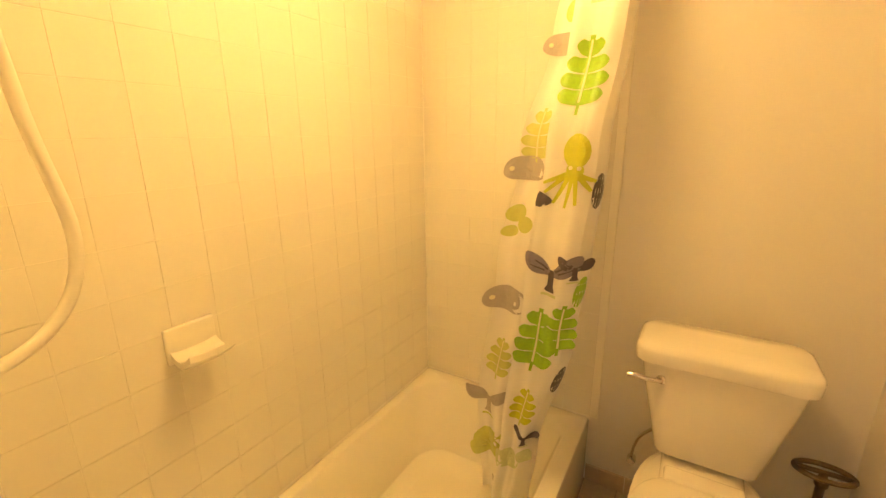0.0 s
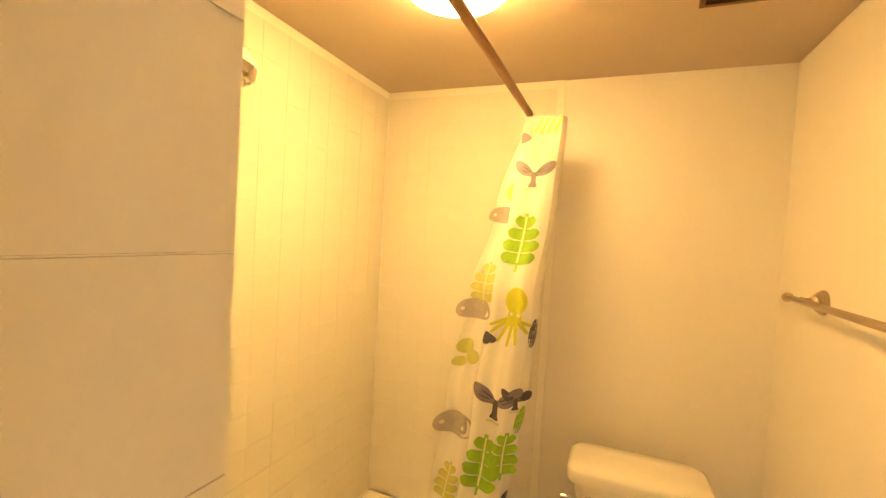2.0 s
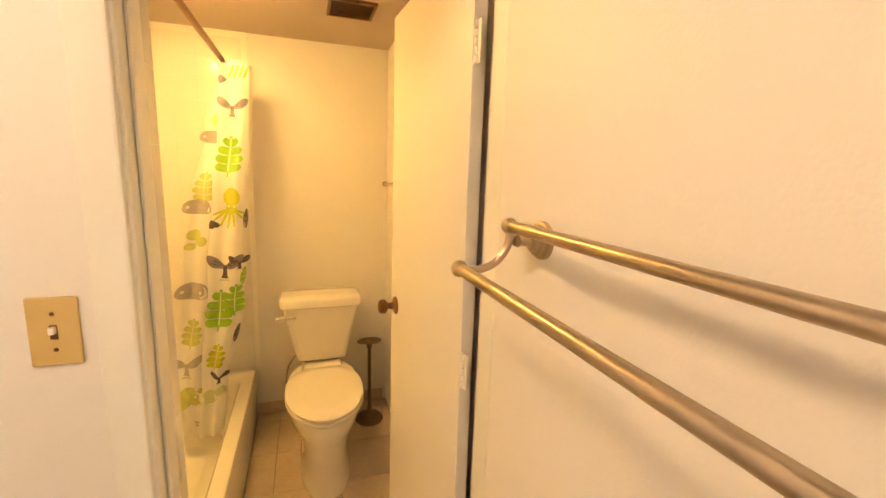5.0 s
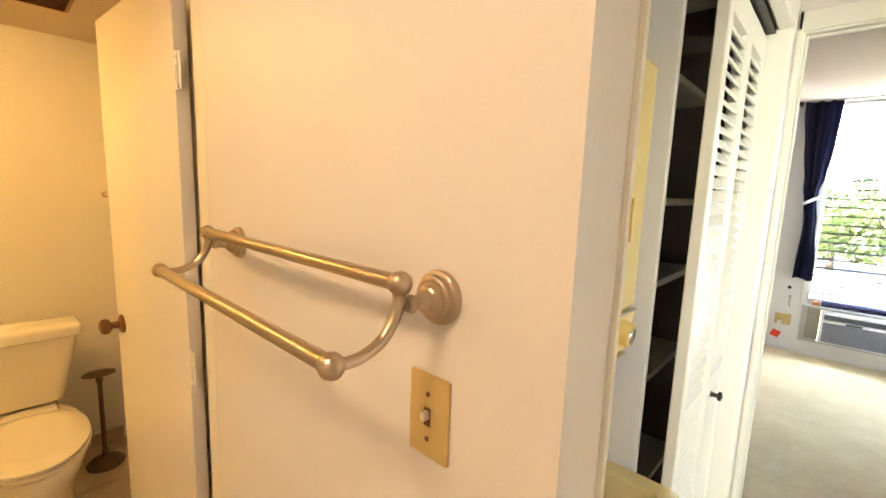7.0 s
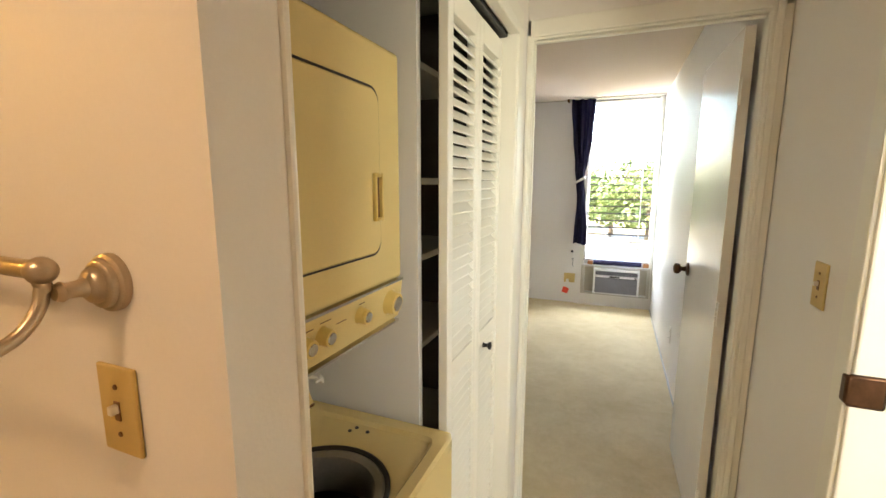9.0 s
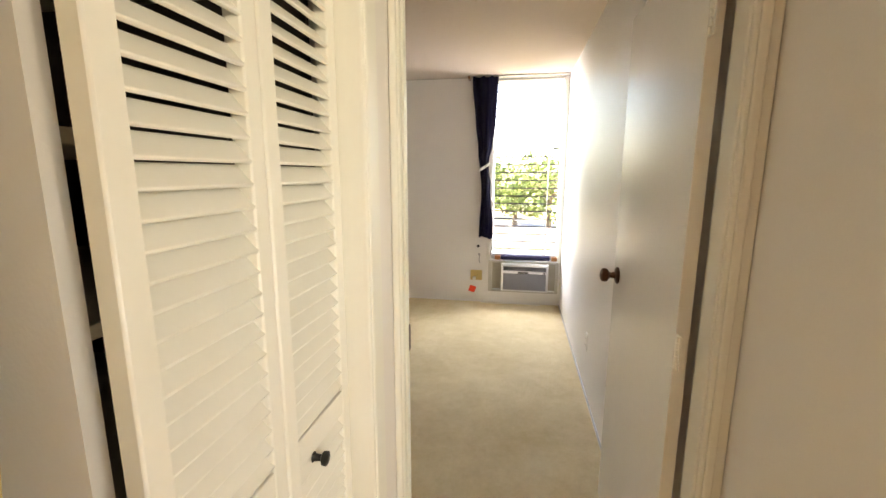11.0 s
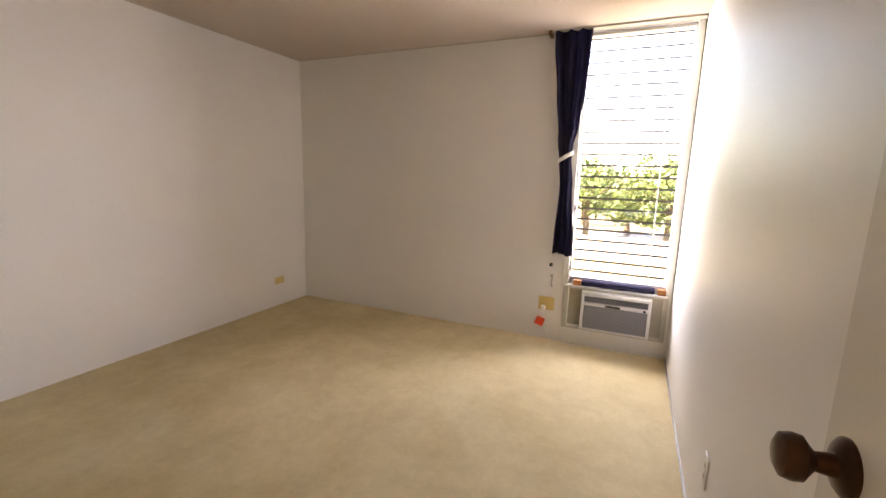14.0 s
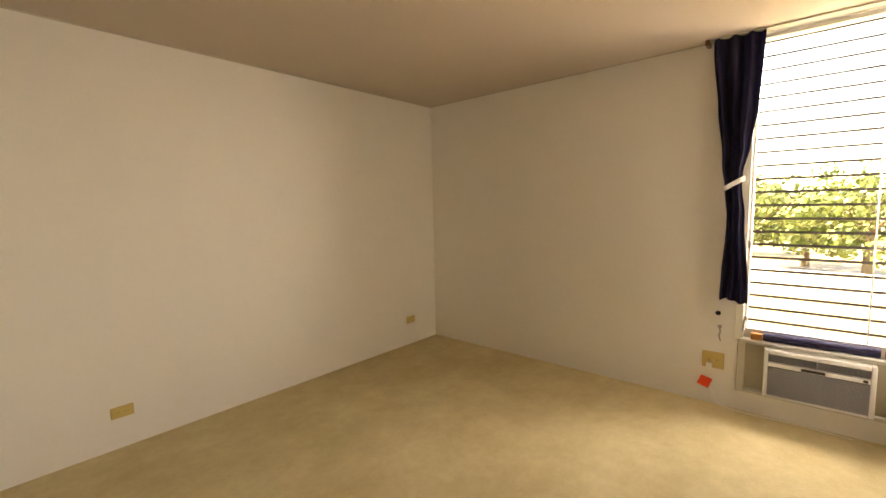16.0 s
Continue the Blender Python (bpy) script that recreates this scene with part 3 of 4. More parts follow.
# single towel bar on the bathroom's side wall
sb = thing("towel_bar", "single brushed nickel towel bar on the bathroom wall", "towel bar", pose(BX1, 2.3, 1.42))
for y in (2.49, 2.02):
    mount = bmesh.new()
    lathe(mount, ROSE, pose(BX1, y, 1.42, 0, -90), 24)
    part("mount", mount, M_NICKEL, sb)
b = bmesh.new()
tube(b, [(0.562, 1.985, 1.421), (0.562, 2.545, 1.421)], 0.009, 14)
ball_end(b, (0.562, 2.55, 1.421), (0, 1, 0))
ball_end(b, (0.562, 1.98, 1.421), (0, -1, 0))
part("bar", b, M_NICKEL, sb)

# shower rod
rod = thing("shower_rod", "dark bronze shower curtain rod over the tub", "curtain rod", pose(-0.215, 2.0, 1.985))
part("tube", tube(bmesh.new(), [(-0.215, 1.2795, 1.985), (-0.215, BY1 - 0.007, 1.985)], 0.0125, 16), M_ROD, rod)
for y, r in ((1.2795, -90), (BY1 - 0.0072, 90)):
    part("flange", lathe(bmesh.new(), [(0.028, 0), (0.028, 0.006), (0.018, 0.02)], pose(-0.215, y, 1.985, r), 20), M_ROD, rod)


def interp(z, rows):
    rows = sorted(rows)
    if z <= rows[0][0]:
        return rows[0][1]
    for (a, va), (b, vb) in zip(rows, rows[1:]):
        if z <= b:
            t = (z - a) / (b - a)
            t = t * t * (3 - 2 * t)
            return va + (vb - va) * t
    return rows[-1][1]


FRONT_L = [(0.19, -0.365), (0.5, -0.335), (1.0, -0.285), (1.35, -0.25), (1.7, -0.225), (1.965, -0.218)]
FRONT_R = [(0.19, -0.285), (0.4, -0.262), (0.85, -0.17), (1.05, -0.145), (1.35, -0.125), (1.7, -0.10), (1.965, -0.093)]
FRONT_Y = [(0.19, 2.33), (1.0, 2.335), (1.35, 2.36), (1.6, 2.43), (1.965, 2.525)]
BACK_L = [(0.17, -0.43), (0.53, -0.455), (1.0, -0.40), (1.35, -0.345), (1.65, -0.285), (1.965, -0.222)]


def front_at(u, z, off=0.0):
    xl, xr = interp(z, FRONT_L), interp(z, FRONT_R)
    fade = min(1.0, (2.0 - z) * 1.6)
    y = interp(z, FRONT_Y) - 0.012 * fade * math.sin(u * 9.0 + 1.0) - 0.005 * math.sin(z * 5 + u * 3) + 0.02 * (u - 0.5) ** 2
    return Vector((xl + (xr - xl) * u, y - off, z))


def back_at(u, z, off=0.0):
    xl, xr = interp(z, BACK_L), interp(z, FRONT_R) + 0.012
    fade = min(1.0, (2.0 - z) * 1.3)
    y = interp(z, FRONT_Y) + 0.012 + 0.06 * fade + 0.016 * fade * math.sin(u * 14.0) + 0.02 * u
    return Vector((xl + (xr - xl) * u, y - off, z))


def sheet(fn, z0, z1, nu=26, nz=70):
    bm = bmesh.new()
    g = [[bm.verts.new(fn(i / nu, z0 + (z1 - z0) * j / nz)) for i in range(nu + 1)] for j in range(nz + 1)]
    for j in range(nz):
        for i in range(nu):
            f = bm.faces.new((g[j][i], g[j][i + 1], g[j + 1][i + 1], g[j + 1][i]))
            f.smooth = True
    return bm


sc = thing("shower_curtain", "translucent white shower curtain with green and grey sea prints", "shower curtain", pose(-0.215, 2.45, 0.2))
part("front_fold", sheet(front_at, 0.20, 1.962), M_SHEET, sc)
part("back_fold", sheet(back_at, 0.175, 1.962, 34), M_SHEET, sc)


def side_at(u, z, off=0.0):
    a, b = front_at(1.0, z), back_at(1.0, z)
    return a.lerp(b, u) + Vector((0.012 * math.sin(math.pi * u) * min(1, 2 - z), 0, 0))


part("side_fold", sheet(side_at, 0.20, 1.962, 8), M_SHEET, sc)
for y, z in ((2.545, 1.975), (2.56, 1.975), (2.58, 1.975), (2.605, 1.975)):
    rg = [(-0.215 + 0.021 * math.cos(t), y, 1.972 + 0.026 * math.sin(t)) for t in (2 * math.pi * k / 20 for k in range(21))]
    part("ring", tube(bmesh.new(), rg, 0.0025, 6), M_CREAM, sc)


def blob(pts, n=6):
    """Closed smooth outline through the points."""
    out = []
    m = len(pts)
    for i in range(m):
        p0, p1, p2, p3 = (Vector((*pts[(i + k) % m], 0)) for k in (-1, 0, 1, 2))
        for k in range(n):
            t = k / n
            out.append(0.5 * (2 * p1 + (p2 - p0) * t + (2 * p0 - 5 * p1 + 4 * p2 - p3) * t * t + (3 * p1 - p0 - 3 * p2 + p3) * t ** 3))
    return out


def ell(cx, cy, rx, ry, n=18, tilt=0):
    c, s = math.cos(radians(tilt)), math.sin(radians(tilt))
    return [Vector((cx + rx * math.cos(t) * c - ry * math.sin(t) * s, cy + rx * math.cos(t) * s + ry * math.sin(t) * c, 0)) for t in (2 * math.pi * k / n for k in range(n))]


def bar2(x0, y0, x1, y1, w0, w1):
    d = Vector((x1 - x0, y1 - y0, 0)).normalized()
    p = Vector((-d.y, d.x, 0))
    a, b = Vector((x0, y0, 0)), Vector((x1, y1, 0))
    out = []
    for k in range(7):
        t = k / 6
        out.append(a.lerp(b, t) + p * (w0 + (w1 - w0) * t))
    for k in range(6, -1, -1):
        t = k / 6
        out.append(a.lerp(b, t) - p * (w0 + (w1 - w0) * t))
    return out


def printed(name, outlines, fn, u0, z0, size, material, off, label="", width=None):
    """Flat motifs laid on a fold: outlines in units of size round (u0, z0)."""
    # prints on the back fold take the paler, see-through-looking colours
    if fn is back_at:
        material = M_VEILLIME if material in (M_LIME, M_GREEN, M_PALE) else (material if material is M_PWHITE else M_VEILGREY)
    bm = bmesh.new()
    for o in outlines:
        vs = []
        wd = interp(z0, FRONT_R) - interp(z0, FRONT_L) if fn is front_at else (interp(z0, FRONT_R) - interp(z0, BACK_L) + 0.012 if fn is back_at else 0.09)
        c = sum((Vector(p) for p in o), Vector()) / len(o)
        pts = [(u0 + p.x * size / wd, z0 + p.y * size) for p in o]
        rings = []
        for s in (1.0, 0.66, 0.33):
            rings.append([bm.verts.new(fn(u0 + (c.x + (p.x - c.x) * s) * size / wd, z0 + (c.y + (p.y - c.y) * s) * size, off)) for p in o])
        mid = bm.verts.new(fn(u0 + c.x * size / wd, z0 + c.y * size, off))
        n = len(o)
        for q, r in zip(rings, rings[1:]):
            for k in range(n):
                bm.faces.new((q[k], q[(k + 1) % n], r[(k + 1) % n], r[k]))
        for k in range(n):
            bm.faces.new((rings[-1][k], rings[-1][(k + 1) % n], mid))
    return part(name, bm, material, sc, label)


def leaf_print(fn, u, z, s, tilt=0, mats=(0, 0)):
    """A split leaf: separate curled lobes on both sides of a pale midrib."""
    lobes = [bar2(0, 0.46, 0, -0.56, 0.035, 0.022)]
    for y, l in ((0.31, 0.13), (0.10, 0.22), (-0.11, 0.26), (-0.32, 0.24)):
        for sg in (-1, 1):
            lobes.append(blob([(sg * 0.005, y - 0.105), (sg * l * 0.6, y - 0.10), (sg * l, y - 0.065), (sg * (l + 0.05), y + 0.03), (sg * l * 0.9, y + 0.105), (sg * l * 0.5, y + 0.085), (sg * 0.005, y + 0.065)], 4))
    printed("leaf_print", lobes, fn, u, z, s, mats[0], 0.002)
    printed("leaf_vein", [bar2(0, 0.40, 0, -0.40, 0.012, 0.016)], fn, u, z, s, M_PWHITE, 0.003)


def tail_print(fn, u, z, s, mat1, mat2):
    for sg in (-1, 1):
        fl = blob([(0, -0.12), (sg * 0.16, 0.12), (sg * 0.36, 0.26), (sg * 0.5, 0.24), (sg * 0.46, 0.04), (sg * 0.26, -0.12)])
        printed("tail_print", [fl], fn, u, z, s, mat1, 0.002)
        printed("tail_line", [bar2(sg * 0.08, -0.04, sg * 0.3, 0.12, 0.02, 0.008), bar2(sg * 0.14, -0.06, sg * 0.38, 0.04, 0.016, 0.006)], fn, u, z, s, mat2, 0.003)
    printed("tail_stem", [blob([(-0.05, -0.06), (0.05, -0.06), (0.07, -0.3), (0.10, -0.42), (-0.10, -0.42), (-0.06, -0.3)])], fn, u, z, s, mat2, 0.003)
    printed("wave_print", [bar2(-0.16, -0.5, 0.16, -0.48, 0.025, 0.025)], fn, u, z, s, M_PALE, 0.002)


def octopus_print(fn, u, z, s):
    printed("octopus_print", [ell(0, 0.25, 0.20, 0.25), blob([(-0.12, 0.05), (0.12, 0.05), (0.10, -0.12), (-0.10, -0.12)])], fn, u, z, s, M_LIME, 0.002)
    arms = [bar2(x * 0.3, -0.08, x, y, 0.04, 0.022) for x, y in ((-0.42, -0.2), (-0.38, -0.34), (-0.24, -0.5), (-0.06, -0.56), (0.1, -0.5), (0.26, -0.3), (0.3, -0.16))]
    for arm in arms:
        printed("octopus_arm", [arm], fn, u, z, s, M_LIME, 0.0025)
    printed("octopus_eye", [ell(-0.07, 0.02, 0.035, 0.03), ell(0.07, 0.02, 0.035, 0.03)], fn, u, z, s, M_PWHITE, 0.0035)


def whale_print(fn, u, z, s):
    printed("whale_print", [blob([(-0.5, -0.15), (-0.45, 0.12), (-0.2, 0.28), (0.3, 0.28), (0.5, 0.1), (0.5, -0.28), (-0.2, -0.3)])], fn, u, z, s, M_PGREY, 0.002)
    printed("whale_eye", [ell(-0.3, -0.02, 0.06, 0.06)], fn, u, z, s, M_PWHITE, 0.003)


# sharp prints on the front fold, from the top down
for k in range(4):
    printed("octopus_arm", [bar2(-0.3 + 0.26 * k, -0.05, -0.02 + 0.24 * k, 0.6, 0.06, 0.05)], front_at, 0.5, 1.905, 0.085, M_LIME, 0.002)
printed("fin_print", [blob([(-0.3, -0.5), (-0.3, 0.5), (0.5, 0.0)], 3)], front_at, 0.09, 1.885, 0.04, M_PGREY, 0.002)
tail_print(front_at, 0.47, 1.768, 0.13, M_PGREY, M_PDARK)
leaf_print(front_at, 0.45, 1.54, 0.185, 0, (M_GREEN,))
octopus_print(front_at, 0.62, 1.305, 0.175)
printed("fin_print", [blob([(-0.5, -0.4), (-0.4, 0.5), (0.5, -0.1)], 3)], front_at, 0.12, 1.225, 0.045, M_PDARK, 0.002)
tail_print(front_at, 0.52, 1.045, 0.155, M_PGREY, M_PDARK)
tail_print(front_at, 0.96, 1.06, 0.09, M_PDARK, M_PDARK)
leaf_print(front_at, 0.42, 0.83, 0.20, 0, (M_GREEN,))
leaf_print(front_at, 0.92, 0.88, 0.15, 0, (M_GREEN,))
leaf_print(front_at, 0.55, 0.60, 0.13, 0, (M_LIME,))
tail_print(front_at, 0.85, 0.50, 0.08, M_PDARK, M_PDARK)
printed("wave_print", [ell(-0.1, 0, 0.35, 0.3), ell(0.35, 0.2, 0.2, 0.2)], front_at, 0.45, 0.40, 0.12, M_PALE, 0.002)
# prints on the fold behind, coloured paler as if seen through the vinyl
printed("octopus_print", [ell(0, 0, 0.3, 0.5)], back_at, 0.22, 1.70, 0.06, M_LIME, 0.002)
whale_print(back_at, 0.14, 1.62, 0.09)
leaf_print(back_at, 0.20, 1.39, 0.15, 0, (M_LIME,))
whale_print(back_at, 0.08, 1.30, 0.11)
printed("wave_print", [ell(0, 0.15, 0.25, 0.22), ell(0.3, -0.1, 0.22, 0.2), ell(-0.05, -0.3, 0.2, 0.15)], back_at, 0.10, 1.15, 0.12, M_PALE, 0.002)
whale_print(back_at, 0.14, 0.905, 0.13)
leaf_print(back_at, 0.22, 0.70, 0.15, 0, (M_LIME,))
tail_print(back_at, 0.16, 0.545, 0.15, M_PGREY, M_PDARK)
printed("wave_print", [ell(0, 0.1, 0.4, 0.3), ell(-0.3, -0.1, 0.2, 0.2), ell(0.4, -0.1, 0.25, 0.22)], back_at, 0.25, 0.36, 0.16, M_PALE, 0.002)
printed("text_bar", [bar2(-0.3, 0.1, 0.3, 0.1, 0.06, 0.06), bar2(-0.3, -0.12, 0.3, -0.12, 0.06, 0.06)], back_at, 0.35, 0.235, 0.07, M_PGREY, 0.002)
for z in (1.25, 0.98, 0.70):
    printed("print_sliver", [ell(0, 0, 0.3, 0.5)], side_at, 0.3, z, 0.09, M_PDARK if z != 0.98 else M_GREEN, 0.0)

# soap dish on the tiles
dish = thing("soap_dish", "white ceramic soap dish set in the tiles", "soap dish", pose(BX0, 1.76, 0.93))
bm = bmesh.new()
box(bm, BX0 - 0.002, BX0 + 0.012, 1.695, 1.815, 0.875, 0.965, bev=0.005, seg=3)
part("back_plate", bm, M_TILE, dish)
bm = bmesh.new()
g = []
for j in range(9):
    t = j / 8
    out, z = 0.01 + 0.085 * t, 0.905 - 0.022 * math.sin(math.pi * t) + 0.012 * t
    g.append([Vector((BX0 + out, 1.70 + 0.11 * i / 8, z + 0.006 * (abs(i / 4 - 1) ** 3))) for i in range(9)])
top = [[bm.verts.new(p) for p in r] for r in g]
bot = [[bm.verts.new(p + Vector((0, 0, -0.016))) for p in r] for r in g]
for j in range(8):
    for i in range(8):
        f1 = bm.faces.new((top[j][i], top[j + 1][i], top[j + 1][i + 1], top[j][i + 1]))
        f2 = bm.faces.new((bot[j][i], bot[j][i + 1], bot[j + 1][i + 1], bot[j + 1][i]))
        f1.smooth = f2.smooth = True
for j in range(8):
    bm.faces.new((top[j][0], bot[j][0], bot[j + 1][0], top[j + 1][0]))
    bm.faces.new((top[j][8], top[j + 1][8], bot[j + 1][8], bot[j][8]))
for i in range(8):
    bm.faces.new((top[8][i], bot[8][i], bot[8][i + 1], top[8][i + 1]))
part("tray", bm, M_TILE, dish)

# hand shower
hs = thing("hand_shower", "white hand shower with a hose in a wall bracket", "shower head", pose(-0.605, 1.286, 1.8))
bm = bmesh.new()
tube(bm, smooth_path([(-0.602, 1.34, 1.795), (-0.604, 1.44, 1.83), (-0.605, 1.56, 1.856), (-0.605, 1.64, 1.862), (-0.605, 1.69, 1.855)], 6), 0.014, 14, [0.012 + 0.0002 * k for k in range(20)] + [0.017, 0.020, 0.024, 0.028, 0.024])
part("handle", bm, M_CREAM, hs)
hm = pose(-0.605, 1.672, 1.858, 172)
part("head", lathe(bmesh.new(), [(0.012, -0.012), (0.032, -0.006), (0.043, 0.006), (0.044, 0.016)], hm, 28), M_CREAM, hs)
part("spray_ring", lathe(bmesh.new(), [(0.0445, 0.0165), (0.043, 0.036), (0.036, 0.042), (0.034, 0.038), (0.002, 0.038)], hm, 28), M_CHROME, hs, "chrome spray face")
bm = bmesh.new()
for k in range(16):
    a = 2 * math.pi * k / 16
    lathe(bm, [(0.0022, 0.037), (0.002, 0.043)], hm @ pose(0.026 * math.cos(a), 0.026 * math.sin(a), 0), 6)
part("nozzle_ring", bm, M_CREAM, hs)
part("bracket", tube(bmesh.new(), [(-0.602, 1.287, 1.79), (-0.602, 1.35, 1.80)], 0.017, 14), M_CREAM, hs)
part("hose", tube(bmesh.new(), smooth_path([(-0.602, 1.345, 1.79), (-0.600, 1.40, 1.75), (-0.600, 1.438, 1.66), (-0.600, 1.462, 1.42), (-0.600, 1.482, 1.28), (-0.600, 1.468, 1.20), (-0.600, 1.428, 1.150), (-0.600, 1.374, 1.128), (-0.60, 1.33, 1.15), (-0.60, 1.30, 1.25), (-0.602, 1.297, 1.6), (-0.602, 1.30, 1.77)], 8), 0.0085, 12), M_CREAM, hs, "flexible white hose")

# ceiling light and vent


def dome_light(label, x, y, z, r, strength, color):
    d = thing("ceiling_light", label, "ceiling light", pose(x, y, z))
    part("base", lathe(bmesh.new(), [(r * 1.04, 0), (r * 1.04, 0.018), (r * 0.98, 0.02)], pose(x, y, z, 180), 32), M_CREAM, d)
    part("diffuser", lathe(bmesh.new(), [(r, 0.0205), (r * 0.98, 0.035), (r * 0.86, 0.055), (r * 0.6, 0.072), (r * 0.25, 0.08), (0.004, 0.081)], pose(x, y, z, 180), 32), emitter("lamp_glow", color, strength), d, "glowing frosted glass dome")


dome_light("round frosted ceiling light glowing warm yellow", -0.30, 2.03, BZ, 0.14, BATH_LAMP, WARM)
# Unseen dome added for the warm light on the towel bar wall.
dome_light("unseen round frosted ceiling light added to light the alcove", -0.50, 0.25, HZ, 0.20, ALCOVE_FILL, WARM_ALCOVE)
vent = thing("ceiling_vent", "dark brown slatted vent in the bathroom ceiling", "vent", pose(0.355, 2.245, BZ))
bm = bmesh.new()
for b in ((0.255, 0.455, 2.145, 2.157), (0.255, 0.455, 2.333, 2.345), (0.255, 0.267, 2.157, 2.333), (0.443, 0.455, 2.157, 2.333)):
    box(bm, *b, BZ - 0.012, BZ)
part("frame", bm, M_BROWNWOOD, vent)
part("backing", bx(0.267, 0.443, 2.157, 2.333, BZ - 0.003, BZ - 0.0005), M_DARK, vent)
for k in range(9):
    part("slat", bx(-0.088, 0.088, -0.006, 0.006, -0.001, 0.001, m=pose(0.355, 2.168 + 0.0193 * k, BZ - 0.008, 30)), M_BROWNWOOD, vent)

# ---- laundry closet ----
DX0, DX1, DF = 0.648, 1.228, 0.255
wd = thing("stacked_washer_dryer", "almond enamel washer with a dryer stacked above it", "washer dryer", pose(0.94, 0.5, 0))
bm = bmesh.new()
box(bm, DX0, DX1, DF, 0.86, 1.236, 1.80, bev=0.012, seg=3)
body = part("dryer_body", bm, M_APPL, wd)
# dryer door: a rounded panel with a dark seam round it
bm = bmesh.new()


def panel(x0, x1, z0, z1, r, y0, y1, inset):
    def lp(a, y):
        return [Vector((v.x, y, v.y)) for v in rrect(x0 + a, x1 - a, z0 + a, z1 - a, r, 0)]
    return loft(bmesh.new(), [lp(0, y0), lp(0, y1 + inset), lp(inset, y1)])


part("door_seam", panel(DX0 + 0.008, 1.121, 1.316, 1.700, 0.034, DF + 0.004, DF - 0.0012, 0.0004), M_DARK, body)
dd = part("dryer_door", panel(DX0 + 0.012, 1.116, 1.321, 1.694, 0.03, DF + 0.004, DF - 0.006, 0.004), M_APPL, body)
bm = bmesh.new()
for b in ((1.078, 1.085, 1.398, 1.508), (1.105, 1.112, 1.398, 1.508), (1.085, 1.105, 1.498, 1.508), (1.085, 1.105, 1.398, 1.406)):
    box(bm, b[0], b[1], DF - 0.017, DF - 0.006, b[2], b[3], bev=0.002, seg=1)
box(bm, 1.085, 1.105, DF - 0.0085, DF - 0.006, 1.406, 1.498, mi=1)
part("handle", bm, [M_APPLK, M_BROWNWOOD], body, "recessed amber plastic handle")
# control panel: a wedge that leans back towards its foot
bm = bmesh.new()
prof = [(DF, 1.229), (DF, 1.222), (DF + 0.014, 1.128), (DF + 0.03, 1.118), (0.80, 1.118), (0.80, 1.229)]
a = [bm.verts.new((DX0, y, z)) for y, z in prof]
b = [bm.verts.new((DX1, y, z)) for y, z in prof]
bm.faces.new(a)
bm.faces.new(b[::-1])
for k in range(len(prof)):
    bm.faces.new((a[k], b[k], b[(k + 1) % 6], a[(k + 1) % 6]))
cp = part("control_panel", bm, M_APPL, wd)
part("panel_trim", bx(DX0, DX1, DF - 0.003, DF + 0.02, 1.2295, 1.2355), M_CHROME, wd, "thin chrome strip")
part("panel_foot", bx(DX0, DX1, DF + 0.012, DF + 0.034, 1.113, 1.1185), M_CHROME, wd, "thin chrome lower edge")


def dial(x, z, r):
    m = pose(x, DF + 0.006, z, 90 + 7)
    k = part("dial", lathe(bmesh.new(), [(r * 1.14, -0.004), (r * 1.14, 0.002), (r * 1.03, 0.006), (r, 0.02), (r * 0.93, 0.024), (r * 0.7, 0.0245)], m, 28), M_APPLK, cp, "amber plastic dial")
    part("dial_cap", lathe(bmesh.new(), [(r * 0.68, 0.0246), (r * 0.62, 0.027), (r * 0.05, 0.0275)], m, 24), M_CHROME, k, "silver cap")


for x, z, r in ((1.168, 1.182, 0.029), (1.030, 1.188, 0.0185), (0.895, 1.185, 0.0185), (0.838, 1.183, 0.0185)):
    dial(x, z, r)
for x0, x1, z in ((0.94, 0.975, 1.194), (0.835, 0.865, 1.208), (0.885, 0.92, 1.212), (0.70, 0.75, 1.20), (0.70, 0.735, 1.16), (1.02, 1.045, 1.214)):
    part("lettering", bx(x0, x1, DF + 0.0012 + (1.222 - z) * 0.149 - 0.0018, DF + 0.01, z, z + 0.002), M_BROWNWOOD, cp, "faint brown printed line")
# posts that carry the dryer behind the lid
part("rear_panel", bx(DX0, DX1, 0.80, 0.86, 0.80, 1.236), M_APPL, wd)
# washer
WF, WTOP = 0.115, 0.80
bm = bmesh.new()
box(bm, 0.646, 1.252, WF, 0.86, 0.02, 0.77, bev=0.01, seg=2)
bmesh.ops.delete(bm, geom=[f for f in bm.faces if f.calc_center_median().z > 0.768], context="FACES")
part("washer_body", bm, M_APPL, wd)
CXW, CYW, RW = 0.94, 0.335, 0.172


def square_loop(x0, x1, y0, y1, z, power, n=96):
    """A rounded rectangle whose points lie on even rays from the tub's axis."""
    out = []
    for k in range(n):
        t = 2 * math.pi * k / n
        c, q = math.cos(t), math.sin(t)
        a = (x1 - CXW) if c > 0 else (CXW - x0)
        b = (y1 - CYW) if q > 0 else (CYW - y0)
        r = (abs(c / a) ** power + abs(q / b) ** power) ** (-1 / power)
        out.append(Vector((CXW + r * c, CYW + r * q, z)))
    return out


def ring_loop(r, z, n=96):
    return [Vector((CXW + r * math.cos(2 * math.pi * k / n), CYW + r * math.sin(2 * math.pi * k / n), z)) for k in range(n)]


